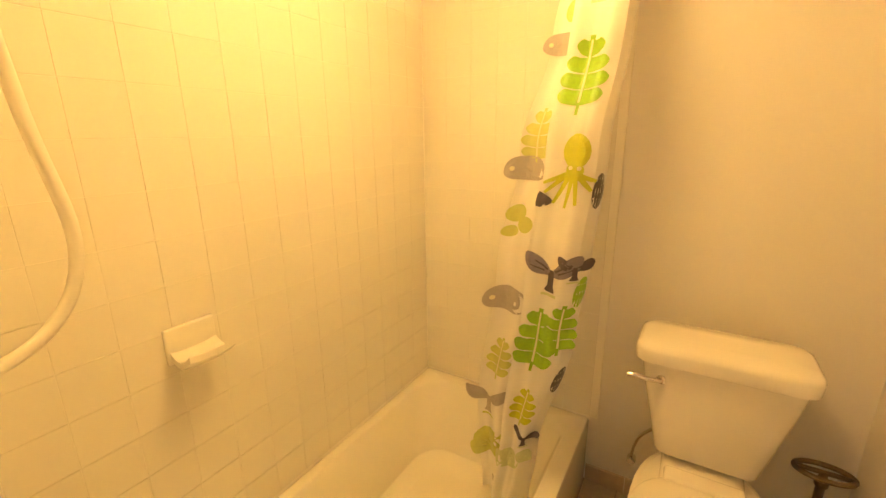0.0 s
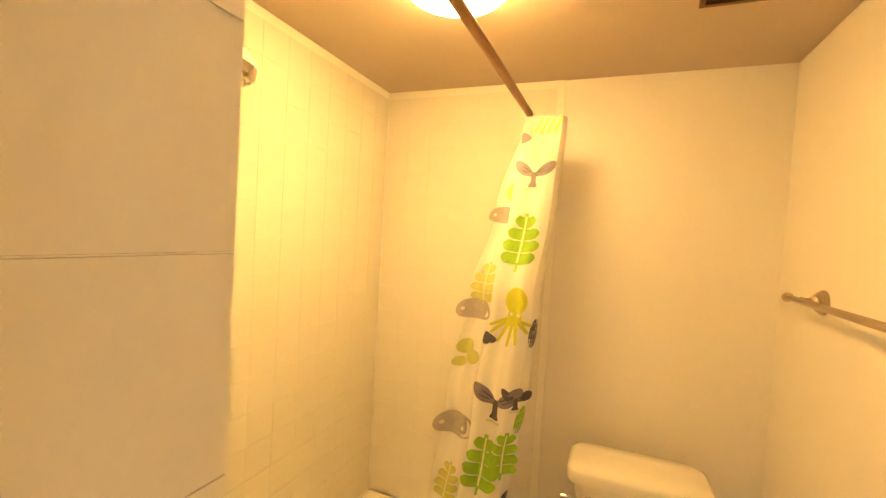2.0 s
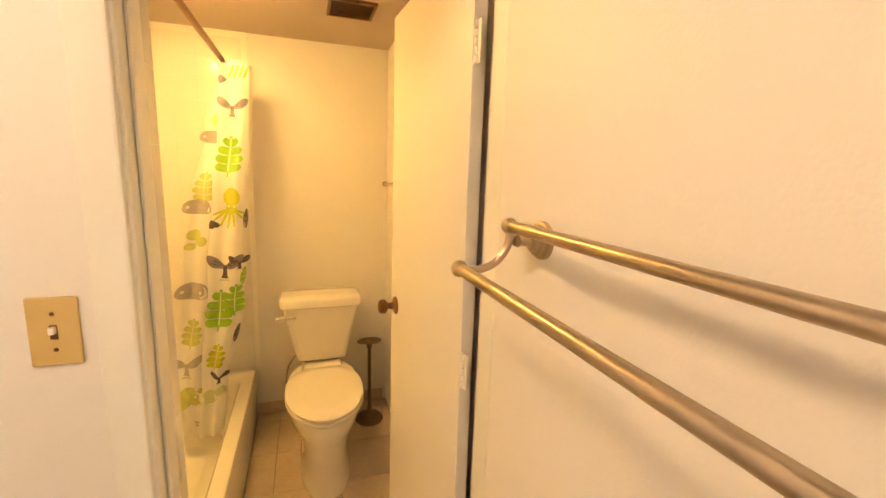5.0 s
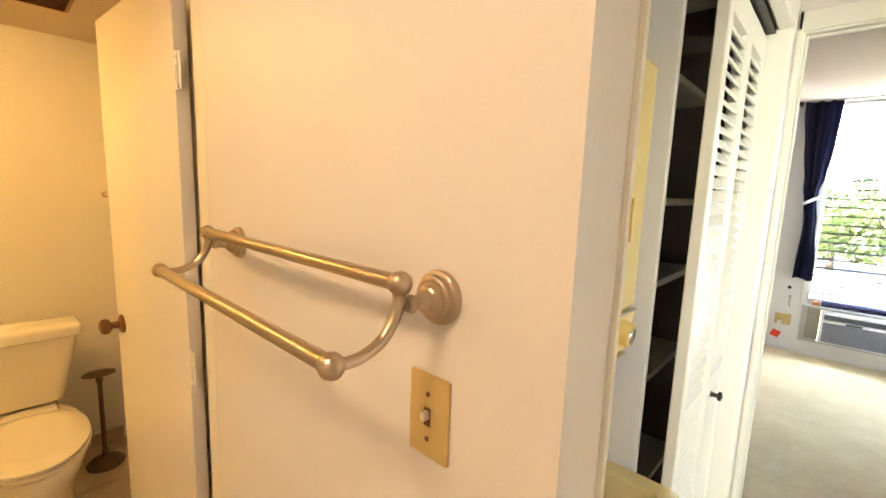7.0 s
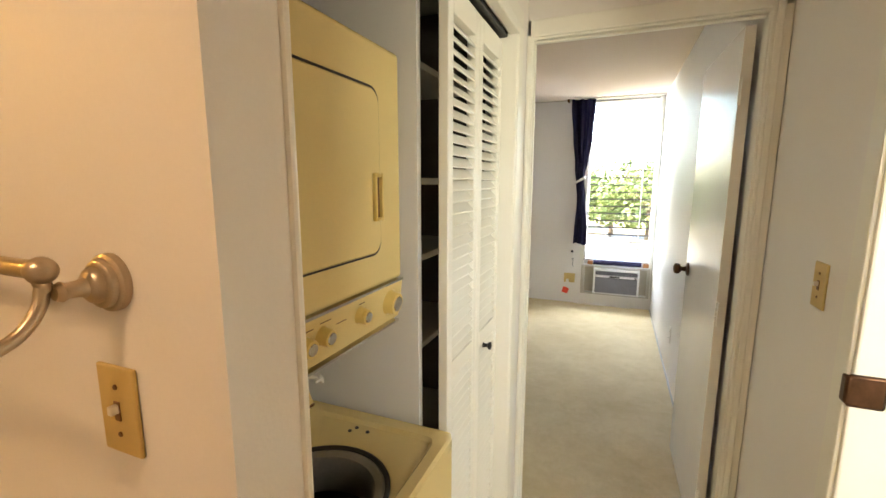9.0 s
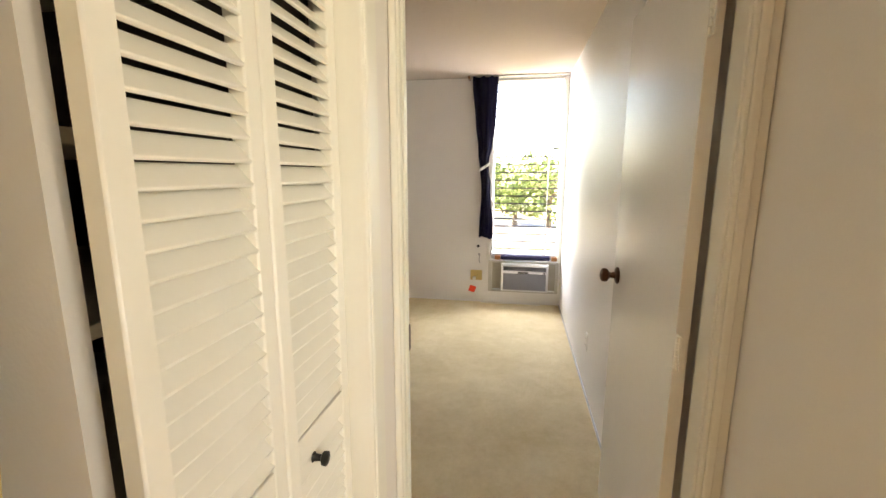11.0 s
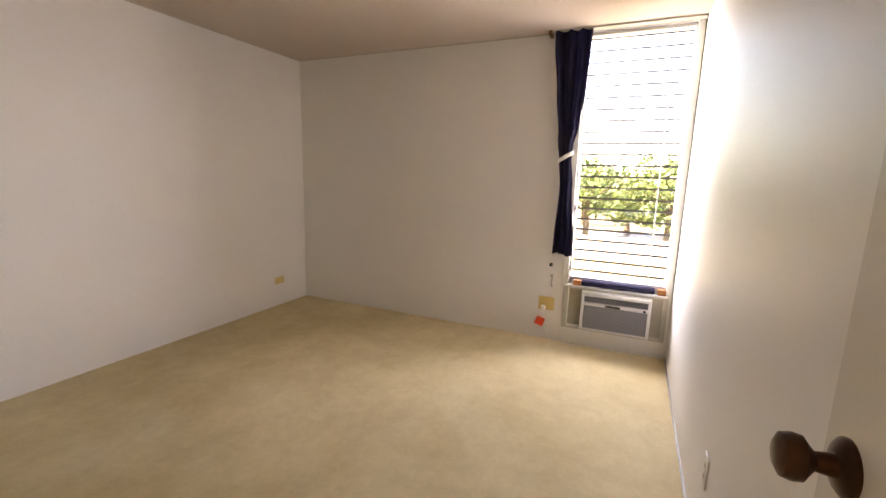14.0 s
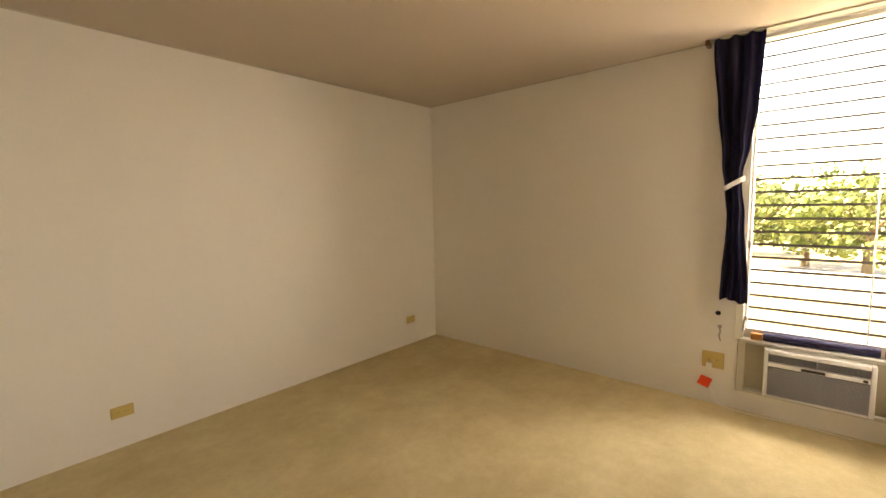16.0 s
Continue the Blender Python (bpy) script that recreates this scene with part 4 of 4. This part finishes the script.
# top plate: flat rim, a shallow sunken deck and a round opening
WX0, WX1, WY = 0.644, 1.258, WF - 0.004
bm = loft(bmesh.new(), [square_loop(WX0, WX1, WY, 0.86, 0.765, 60), square_loop(WX0, WX1, WY, 0.86, 0.792, 60), square_loop(WX0 + 0.008, WX1 - 0.008, WY + 0.008, 0.852, WTOP, 50),
                        square_loop(WX0 + 0.035, WX1 - 0.046, WY + 0.035, 0.56, WTOP, 16), square_loop(WX0 + 0.042, WX1 - 0.054, WY + 0.043, 0.552, WTOP - 0.011, 14),
                        ring_loop(RW + 0.006, WTOP - 0.011), ring_loop(RW, WTOP - 0.015), ring_loop(RW, 0.70)], cap=False)
part("washer_top", bm, M_APPL, wd)
AX = pose(CXW, CYW, 0)
part("tub_gasket", lathe(bmesh.new(), [(RW - 0.001, 0.74), (RW - 0.001, 0.786), (RW - 0.007, 0.789), (RW - 0.013, 0.784), (RW - 0.013, 0.74)], AX, 64, False), M_DARK, wd, "black rubber gasket")
part("tub_rim", lathe(bmesh.new(), [(RW - 0.0135, 0.72), (RW - 0.0135, 0.780), (RW - 0.020, 0.783), (RW - 0.036, 0.776), (RW - 0.040, 0.765), (RW - 0.040, 0.68)], AX, 64, False), M_STEEL, wd, "grey tub ring")
# Drum and agitator carry the drum's inner shade as their colour.
part("drum", lathe(bmesh.new(), [(RW - 0.030, 0.70), (RW - 0.02, 0.66), (RW - 0.01, 0.42), (0.02, 0.41), (0.002, 0.41)], AX, 48, False), M_DRUMSHADE, wd, "wash drum coloured near black for the shade inside")
part("agitator", lathe(bmesh.new(), [(0.08, 0.42), (0.055, 0.47), (0.045, 0.60), (0.038, 0.63), (0.004, 0.64)], AX, 24), M_DRUMSHADE, wd, "agitator post in the drum's shade colour")
# raised lid, leaning back under the dryer, with its dark seal line
LM = pose(0, 0.545, 0.812, 68)
bm = bmesh.new()
box(bm, 0.668, 1.205, 0, 0.30, -0.014, 0.0, bev=0.006, seg=2, m=LM)
lidp = part("lid", bm, M_APPL, wd, "raised washer lid")
bm = bmesh.new()
box(bm, 0.70, 1.175, 0.035, 0.27, 0.0, 0.006, bev=0.0055, seg=2, m=LM)
part("lid_liner", bm, M_APPL, lidp)
part("lid_seal", bx(0.672, 1.20, 0.006, 0.013, 0.0002, 0.004, m=LM), M_BROWNWOOD, lidp, "dark brown seal line")
for y, x1 in ((0.135, 1.15), (0.175, 1.15)):
    part("label_bar", bx(0.78, x1, y, y + 0.005, 0.0062, 0.0068, m=LM), M_BROWNWOOD, lidp, "brown printed instruction line")
for x, y in ((1.165, 0.395), (1.185, 0.385), (1.178, 0.345)):
    part("switch_hole", lathe(bmesh.new(), [(0.006, WTOP - 0.0105), (0.005, WTOP - 0.008)], pose(x, y, 0), 10), M_DARK, wd)
bm = bmesh.new()
tube(bm, [(1.19, 0.57, 0.91), (1.205, 0.535, 0.905)], 0.006, 8)
box(bm, 1.19, 1.225, 0.525, 0.535, 0.895, 0.905, bev=0.003)
tube(bm, [(1.21, 0.53, 0.915), (1.225, 0.53, 0.885)], 0.005, 8)
part("lid_catch", bm, M_CREAM, wd, "small white plastic catch")

# partition and shelves
struct("wall_closet_partition", boxes((1.285, 1.31, 0.235, 0.98, 0, 2.42)), M_WALL, "painted board partition inside the closet", "partition")
shelf_unit = thing("closet_shelves", "closet shelving with dark boards behind the folding doors, empty", "shelves", pose(1.55, 0.6, 0))
# back and side boards are far darker than the shelves between them
part("back_board", bx(1.312, 1.798, 0.94, 0.978, 0.0, 2.4), M_SHELFDK, shelf_unit, "dark back board")
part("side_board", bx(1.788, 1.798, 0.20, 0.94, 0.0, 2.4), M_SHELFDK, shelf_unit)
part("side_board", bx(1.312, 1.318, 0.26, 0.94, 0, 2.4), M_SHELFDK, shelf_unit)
for z in (0.30, 0.62, 1.00, 1.275, 1.50, 1.82, 2.12):
    part("shelf", bx(1.319, 1.787, 0.26, 0.938, z - 0.02, z, bev=0.002, seg=1), M_SHELF, shelf_unit)

# louvred folding doors


def louver_leaf(x0, x1, yc, th):
    d = thing("louvered_door", "white louvred folding closet door, pulled closed", "folding door", pose((x0 + x1) / 2, yc, 0), group="closet folding doors")
    z0, z1, st = 0.02, 1.975, 0.036
    for a, b in ((x0, x0 + st), (x1 - st, x1)):
        part("stile", bx(a, b, yc - th / 2, yc + th / 2, z0, z1, bev=0.003, seg=1), M_TRIM, d)
    for a, b in ((z0, z0 + 0.12), (0.93, 0.985), (z1 - 0.07, z1)):
        part("rail", bx(x0 + st, x1 - st, yc - th / 2, yc + th / 2, a, b, bev=0.002, seg=1), M_TRIM, d)
    me = mesh_of("slat", bx(-(x1 - x0) / 2 + st - 0.004, (x1 - x0) / 2 - st + 0.004, -0.019, 0.019, -0.0035, 0.0035, bev=0.002, seg=1), M_TRIM)
    z = z0 + 0.135
    while z < z1 - 0.08:
        if not 0.915 < z < 1.0:
            s = new("slat", me)
            s.parent = d
            s.matrix_parent_inverse = d.matrix_basis.inverted()
            s.matrix_basis = pose((x0 + x1) / 2, yc, z, 48)
        z += 0.0315
    return d


la = louver_leaf(1.262, 1.515, 0.150, 0.028)
lb = louver_leaf(1.519, 1.776, 0.150, 0.028)
part("knob", lathe(bmesh.new(), [(0.010, 0), (0.007, 0.004), (0.006, 0.016), (0.013, 0.02), (0.0135, 0.027), (0.004, 0.03)], pose(1.60, 0.135, 0.925, 90), 16), M_BLACK, lb, "small black knob")

# ---- bedroom ----
win = thing("window_1", "tall jalousie window with clear glass louvres", "window", pose(EX1, -0.3, 0.5), kind="structure")
bm = bmesh.new()
GY0, GY1, GZ0, GZ1 = -0.652, 0.038, 0.565, 2.40
for b in ((EX1 + 0.02, EX1 + 0.12, WY0, GY0, 0.50, 2.425), (EX1 + 0.02, EX1 + 0.12, GY1, WY1, 0.50, 2.425), (EX1 + 0.02, EX1 + 0.12, GY0, GY1, GZ1, 2.425), (EX1 + 0.02, EX1 + 0.12, GY0, GY1, 0.50, GZ0)):
    box(bm, *b, bev=0.003, seg=1)
part("window_frame", bm, M_ALU, win)
bm = bmesh.new()
for b in ((EX1 - 0.012, EX1 + 0.02, WY1 - 0.012, WY1 + 0.035, 0.49, 2.43), (EX1 - 0.012, EX1 + 0.02, WY0 - 0.03, WY0 + 0.012, 0.49, 2.43)):
    box(bm, *b, bev=0.003, seg=1)
part("window_trim", bm, M_TRIM, win)
bm = bmesh.new()
box(bm, -0.045, 0.045, GY0 + 0.002, GY1 - 0.002, -0.009, 0.009)
bm.normal_update()
for f in bm.faces:
    f.material_index = 1 if f.normal.x < -0.5 else 0
pane = mesh_of("pane", bm, [M_GLASS, M_LOUVEREDGE])
PITCH = 0.0835
for k in range(22):
    s = new("pane", pane)
    s.parent = win
    s.matrix_parent_inverse = win.matrix_basis.inverted()
    s.matrix_basis = pose(EX1 + 0.07, 0, GZ0 + 0.03 + PITCH * k, 0, 36 + random.uniform(-2, 2))
    s.visible_shadow = False
bm = bmesh.new()
tube(bm, [(EX1 + 0.028, GY0 + 0.12, GZ0), (EX1 + 0.028, GY0 + 0.12, GZ1)], 0.004, 6)
part("mullion", bm, M_ALU, win)
bm = bmesh.new()
for z in (0.60, 1.1):
    box(bm, EX1 - 0.004, EX1 + 0.03, GY1 - 0.004, GY1 + 0.02, z, z + 0.05, bev=0.006)
tube(bm, [(EX1 - 0.01, GY1 + 0.01, 0.62), (EX1 - 0.03, GY1 + 0.014, 0.55)], 0.008, 8)
part("crank", bm, M_STEEL, win)
# sill with a dark blue strip and two orange wood blocks
part("window_sill", bx(EX1 - 0.03, EX1 + 0.12, WY0, WY1, 0.488, 0.502, bev=0.003, seg=1), M_ACWHITE, win)
roll = thing("sill_cushion", "dark blue cloth roll tucked along the sill", "draught cushion", pose(EX1, -0.3, 0.503))
part("roll", tube(bmesh.new(), [(EX1 - 0.008, -0.585 + 0.53 * k / 12, 0.530 + 0.002 * math.sin(k * 2.1)) for k in range(13)], 0.026, 12), M_NAVY, roll)
for y in (-0.635, -0.02):
    tagged(new("wood_block", mesh_of("wood_block", bx(EX1 - 0.025, EX1 + 0.015, y - 0.03, y + 0.03, 0.5025, 0.545, bev=0.004), M_ORANGE)), "small orange wood block on the window sill", "wood block")

# air conditioner
ac = thing("air_conditioner", "white window air conditioner with grey grilles", "air conditioner", pose(EX1, -0.32, 0.16))
AY0, AY1, AZ0, AZ1, AXF = -0.575, -0.068, 0.160, 0.468, EX1 - 0.075
bm = bmesh.new()
for b in ((AY0, AY0 + 0.022, AZ0, AZ1), (AY1 - 0.022, AY1, AZ0, AZ1), (AY0 + 0.022, AY1 - 0.022, AZ1 - 0.03, AZ1), (AY0 + 0.022, AY1 - 0.022, AZ0, AZ0 + 0.014)):
    box(bm, AXF, EX1 + 0.3, *b, bev=0.006)
part("housing", bm, M_ACWHITE, ac)
part("recess", bx(AXF + 0.03, EX1 + 0.29, AY0 + 0.022, AY1 - 0.022, AZ0 + 0.014, AZ1 - 0.03), M_DARK, ac)
part("control_strip", bx(AXF - 0.002, AXF + 0.03, AY0 + 0.023, AY1 - 0.023, 0.362, 0.388, bev=0.003), M_ACWHITE, ac)
part("badge", bx(AXF - 0.004, AXF - 0.0015, -0.36, -0.25, 0.366, 0.384), M_DARK, ac)
part("display", bx(AXF - 0.004, AXF - 0.0015, -0.54, -0.52, 0.367, 0.383), M_DARK, ac)
for k in range(4):
    part("air_vane", bx(AXF + 0.004, AXF + 0.028, AY0 + 0.024, AY1 - 0.024, 0.393 + 0.012 * k, 0.396 + 0.012 * k), M_ACGREY, ac)
part("vane_divider", bx(AXF + 0.002, AXF + 0.028, -0.325, -0.318, 0.39, 0.437), M_ACGREY, ac)
vane = mesh_of("grille_slat", bx(AXF + 0.002, AXF + 0.026, AY0 + 0.024, AY1 - 0.024, -0.0035, 0.0035, bev=0.001, seg=1), M_ACGREY)
for k in range(17):
    s = new("grille_slat", vane)
    s.parent = ac
    s.matrix_parent_inverse = ac.matrix_basis.inverted()
    s.location = (0, 0, 0.181 + 0.0106 * k)
part("filler_panel", bx(EX1 - 0.004, EX1 + 0.03, AY1 + 0.004, WY1 - 0.028, 0.165, 0.466), M_ACSIDE, ac, "brown filler board")
part("filler_panel", bx(EX1 - 0.004, EX1 + 0.03, WY0 + 0.022, AY0 - 0.004, 0.165, 0.466), M_ACSIDE, ac, "brown filler board")
bm = bmesh.new()
for b in ((WY1 - 0.028, WY1 + 0.014, 0.135, 0.488), (WY0 - 0.01, WY0 + 0.022, 0.135, 0.488), (WY0 + 0.022, WY1 - 0.028, 0.135, 0.158), (WY0 + 0.022, WY1 - 0.028, 0.470, 0.488)):
    box(bm, EX1 - 0.02, EX1 + 0.05, *b, bev=0.003, seg=1)
part("opening_frame", bm, M_SHELF, ac, "taupe painted frame")

# curtain, tied back
cur = thing("curtain", "navy blue curtain tied back with a white band", "curtain", pose(EX1 - 0.06, 0.13, 0.75))
CL = [(0.74, 0.185), (0.9, 0.180), (1.3, 0.172), (1.5, 0.185), (1.65, 0.205), (2.0, 0.245), (2.43, 0.275)]
CR = [(0.74, 0.035), (0.9, 0.035), (1.3, 0.075), (1.5, 0.095), (1.58, 0.09), (1.75, 0.055), (2.0, 0.03), (2.43, 0.005)]


def cur_at(u, z):
    a, b = interp(z, CL), interp(z, CR)
    w = abs(a - b)
    pinch = 1.0 - 0.6 * math.exp(-((z - 1.5) / 0.12) ** 2)
    return Vector((EX1 - 0.065 - 0.022 * pinch * math.sin(u * 19 + 0.5 * math.sin(z * 3)), a + (b - a) * u + 0.004 * math.sin(z * 9 + u * 5), z + 0.012 * math.sin(u * 6) * (z < 0.8)))


bm = sheet(cur_at, 0.75, 2.432, 40, 60)
r = bmesh.ops.solidify(bm, geom=bm.faces[:], thickness=0.003)
part("cloth", bm, M_NAVY, cur)
bm = bmesh.new()
for k, off in ((0, 0.0),):
    pts = [(EX1 - 0.065 + 0.045 * math.cos(t), 0.138 + 0.058 * math.sin(t), 1.512 - 0.035 * math.sin(t)) for t in (2 * math.pi * j / 24 for j in range(25))]
    rings = []
    for p in pts:
        p = Vector(p)
        rings.append([bm.verts.new(p + Vector((0, 0, dz))) for dz in (-0.017, 0.017)])
    for q, s in zip(rings, rings[1:]):
        bm.faces.new((q[0], s[0], s[1], q[1]))
bmesh.ops.solidify(bm, geom=bm.faces[:], thickness=0.003)
part("tie_band", bm, M_WHITECLOTH, cur, "white tie band")
rail = thing("curtain_rail", "thin beige curtain rail under the ceiling", "curtain rail", pose(EX1 - 0.06, -0.2, 2.43))
part("rail", bx(EX1 - 0.08, EX1, EY0 + 0.005, 0.30, 2.428, 2.4395, bev=0.002, seg=1), M_SHELF, rail)
part("bracket", bx(EX1 - 0.09, EX1, 0.30, 0.325, 2.405, 2.4395, bev=0.003), M_BROWNWOOD, rail)
# Thin taupe strips draw the shadow line where walls meet the ceiling.
struct("trim_shadow_line", boxes((EX1 - 0.006, EX1, 0.33, EY1, 2.432, 2.4395), (EX0, EX1, EY1 - 0.006, EY1, 2.432, 2.4395)), M_SHELF, "narrow taupe strip drawing the shadow line under the ceiling", "trim")

# things on the wall beside the window
lock = thing("wall_hook", "small black hook and dangling key on the wall", "hook", pose(EX1, 0.195, 0.645))
part("knob", lathe(bmesh.new(), [(0.016, 0), (0.016, 0.004), (0.010, 0.008), (0.012, 0.02), (0.004, 0.024)], pose(EX1, 0.198, 0.645, 0, -90), 14), M_BLACK, lock)
kc = bmesh.new()
lathe(kc, [(0.013, 0), (0.013, 0.006), (0.006, 0.008)], pose(EX1, 0.185, 0.553, 0, -90), 12)
tube(kc, smooth_path([(EX1 - 0.008, 0.185, 0.55), (EX1 - 0.01, 0.18, 0.52), (EX1 - 0.009, 0.186, 0.49), (EX1 - 0.008, 0.176, 0.455)], 4), 0.005, 8)
part("chain", kc, M_STEEL, lock)
ow = outlet_plate("ivory outlet plate with a white plug beside the window", pose(EX1, 0.215, 0.312, 0, 0, -90), 0.13, 0.115)
pl = thing("plug", "white plug with a cord trailing to the floor", "plug", pose(EX1, 0.235, 0.28))
bm = bmesh.new()
box(bm, EX1 - 0.04, EX1 - 0.0085, 0.218, 0.252, 0.262, 0.296, bev=0.005)
part("body", bm, M_CREAM, pl)
part("cord", tube(bmesh.new(), smooth_path([(EX1 - 0.03, 0.235, 0.266), (EX1 - 0.03, 0.25, 0.20), (EX1 - 0.02, 0.225, 0.12), (EX1 - 0.02, 0.19, 0.05), (EX1 - 0.03, 0.15, 0.008), (EX1 - 0.05, 0.0, 0.006), (EX1 - 0.03, -0.25, 0.006), (EX1 - 0.05, -0.5, 0.006)], 6), 0.004, 8), M_CREAM, pl)
bm = bmesh.new()
box(bm, -0.004, 0.0, -0.036, 0.036, -0.036, 0.036, bev=0.0015, seg=1, m=pose(EX1 - 0.034, 0.255, 0.158, 20, 0, 8))
tagged(new("warning_tag", mesh_of("warning_tag", bm, M_RED)), "bright red square tag hanging from the plug cord", "tag")

# ---- outside ----
GZ = -3.0
struct("ground", boxes((-300, 900, -600, 600, GZ - 0.5, GZ)), M_GROUND, "pale sunlit dry lawn reaching the horizon", "ground")
struct("road", boxes((34, 40, -600, 600, GZ, GZ + 0.02)), M_ROAD, "grey asphalt road beyond the lawn", "road")
struct("wall_garden", boxes((EX1 + 21, EX1 + 21.2, -60, 60, GZ, GZ + 1.2)), M_STUCCO, "low pale stucco garden wall", "garden wall")


def tree(x, y, h, r, seed, light):
    rnd = random.Random(seed)
    t = thing("tree", "leafy green tree with a dense uneven crown", "tree", pose(x, y, GZ), group="garden trees")
    bm = bmesh.new()
    top = Vector((x + rnd.uniform(-0.3, 0.3), y + rnd.uniform(-0.3, 0.3), GZ + h * 0.6))
    tube(bm, smooth_path([(x, y, GZ), (x + 0.1, y, GZ + h * 0.3), top], 5), 0.2, 10, [0.24 - 0.013 * k for k in range(11)])
    for k in range(6):
        a = 2 * math.pi * k / 6 + rnd.random()
        e = top + Vector((math.cos(a) * r * 0.7, math.sin(a) * r * 0.7, h * rnd.uniform(0.1, 0.3)))
        b = Vector((x, y, GZ + h * rnd.uniform(0.3, 0.5)))
        tube(bm, [b, b.lerp(e, 0.5) + Vector((0, 0, 0.2)), e], 0.08, 6, [0.1, 0.06, 0.03])
    part("trunk", bm, M_BARK, t)
    verts, faces = [], []
    for c in range(36):
        a, q = rnd.random() * 6.283, rnd.random() ** 0.5
        cc = Vector((x + math.cos(a) * q * r, y + math.sin(a) * q * r, GZ + h * (0.30 + 0.66 * rnd.random() * (1 - 0.4 * q))))
        cr = r * rnd.uniform(0.22, 0.42)
        for _ in range(90):
            d = Vector((rnd.gauss(0, 1), rnd.gauss(0, 1), rnd.gauss(0, 1))).normalized()
            p = cc + d * cr * rnd.uniform(0.6, 1.0)
            s = rnd.uniform(0.10, 0.22)
            u = d.cross(Vector((rnd.random(), rnd.random(), rnd.random()))).normalized() * s
            v = (d.cross(u).normalized() + d * rnd.uniform(-0.5, 0.5)) * s * 0.6
            i = len(verts)
            verts += [p - u, p - v, p + u, p + v]
            faces.append((i, i + 1, i + 2, i + 3))
    me = bpy.data.meshes.new("crown")
    me.from_pydata(verts, [], faces)
    me.materials.append(M_LEAF2 if light else M_LEAF)
    cr = new("crown", me)
    cr.parent = t
    cr.matrix_parent_inverse = t.matrix_basis.inverted()


for k, (x, y, h, r) in enumerate(((32, 2.5, 5.9, 2.8), (31, 7, 6.2, 3.0), (34, 13, 7.6, 3.2), (30, 18, 6.8, 2.8), (33, -2.5, 6.2, 3.2), (33, 24, 7.5, 3.2), (32, -8, 7.0, 3.0), (38, 0, 6.6, 3.4), (44, 4, 6.5, 3.0), (46, 20, 6.5, 3.2), (45, 34, 6.6, 3.2))):
    tree(x, y, h, r, k + 3, k % 2 == 0)

# ---- tiles ----


def tile_mesh(name, w, h, t, material, bev):
    """A slab in the local xz plane whose face looks along local -y."""
    bm = bmesh.new()
    o = [Vector((sx * w / 2, -t * 0.45, sz * h / 2)) for sx, sz in ((-1, -1), (1, -1), (1, 1), (-1, 1))]
    back = [Vector((p.x, 0, p.z)) for p in o]
    face = [Vector((p.x * (1 - 2 * bev / w), -t, p.z * (1 - 2 * bev / h))) for p in o]
    loft(bm, [back, o, face])
    for f in bm.faces:
        f.smooth = False
    return mesh_of(name, bm, material)


def lay(me, parent, m):
    s = new("tile", me)
    s.parent = parent
    s.matrix_parent_inverse = parent.matrix_basis.inverted()
    s.matrix_basis = m
    return s


P = 0.1085
TL = tile_mesh("tile", P - 0.0005, P - 0.0010, 0.007, M_TILE, 0.0006)
ww = bpy.data.objects["wall_bath_west"]
z = TZ + 0.003 + P / 2
row = 0
while z < BZ + 0.02:
    y = 1.286 + P / 2
    while y < BY1 - 0.01:
        hz = min(P, 2 * (BZ - z) + P)
        lay(TL, ww, pose(BX0 - 0.007, min(y, BY1 - P / 2), min(z, BZ - P / 2), random.uniform(-0.12, 0.12), 0, 90 + random.uniform(-0.12, 0.12)))
        y += P
    z += P
    row += 1
wnorth = bpy.data.objects["wall_bath_north"]
part("grout_bed", bx(BX0, -0.128, BY1 - 0.0064, BY1 + 0.001, 0.30, BZ), M_GROUT, wnorth, "pale grout")
z = TZ + 0.003 + P / 2
while z < BZ + 0.02:
    x = BX0 + 0.002 + P / 2
    while x < -0.16:
        lay(TL, wnorth, pose(x, BY1 - 0.0006, min(z, BZ - P / 2), random.uniform(-0.1, 0.1), 0, random.uniform(-0.1, 0.1)))
        x += P
    z += P
# tall trim tiles on the end of the wing wall
we = bpy.data.objects["wall_tub_end"]
TE = tile_mesh("tile", 0.138, 0.1517, 0.006, M_TILE, 0.0006)
for k in range(14):
    lay(TE, we, pose(-0.1505, 1.2095, 0.078 + 0.1522 * k, 0, 0, 90))
# floor
fb = bpy.data.objects["floor_bathroom"]
F = 0.305
TF = tile_mesh("tile", F - 0.004, F - 0.004, 0.006, M_FLOORTILE, 0.002)
for i in range(-2, 2):
    for j in range(-4, 3):
        x0, x1 = max(0.277 + F * i, -0.157), min(0.277 + F * (i + 1), BX1)
        y0, y1 = max(2.10 + F * j, 1.052), min(2.10 + F * (j + 1), BY1)
        whole = x1 - x0 > F - 0.001 and y1 - y0 > F - 0.001
        me = TF if whole else tile_mesh("tile", x1 - x0 - 0.004, y1 - y0 - 0.004, 0.006, M_FLOORTILE, 0.002)
        lay(me, fb, pose((x0 + x1) / 2, (y0 + y1) / 2, -0.006, -90, 0, 180 * random.randrange(2) if whole else 0))
base = bpy.data.objects["wall_bath_north"]
TB = tile_mesh("tile", 0.15, 0.075, 0.008, M_FLOORTILE, 0.002)
for k in range(5):
    lay(TB, base, pose(-0.08 + 0.152 * k, BY1, 0.0385))
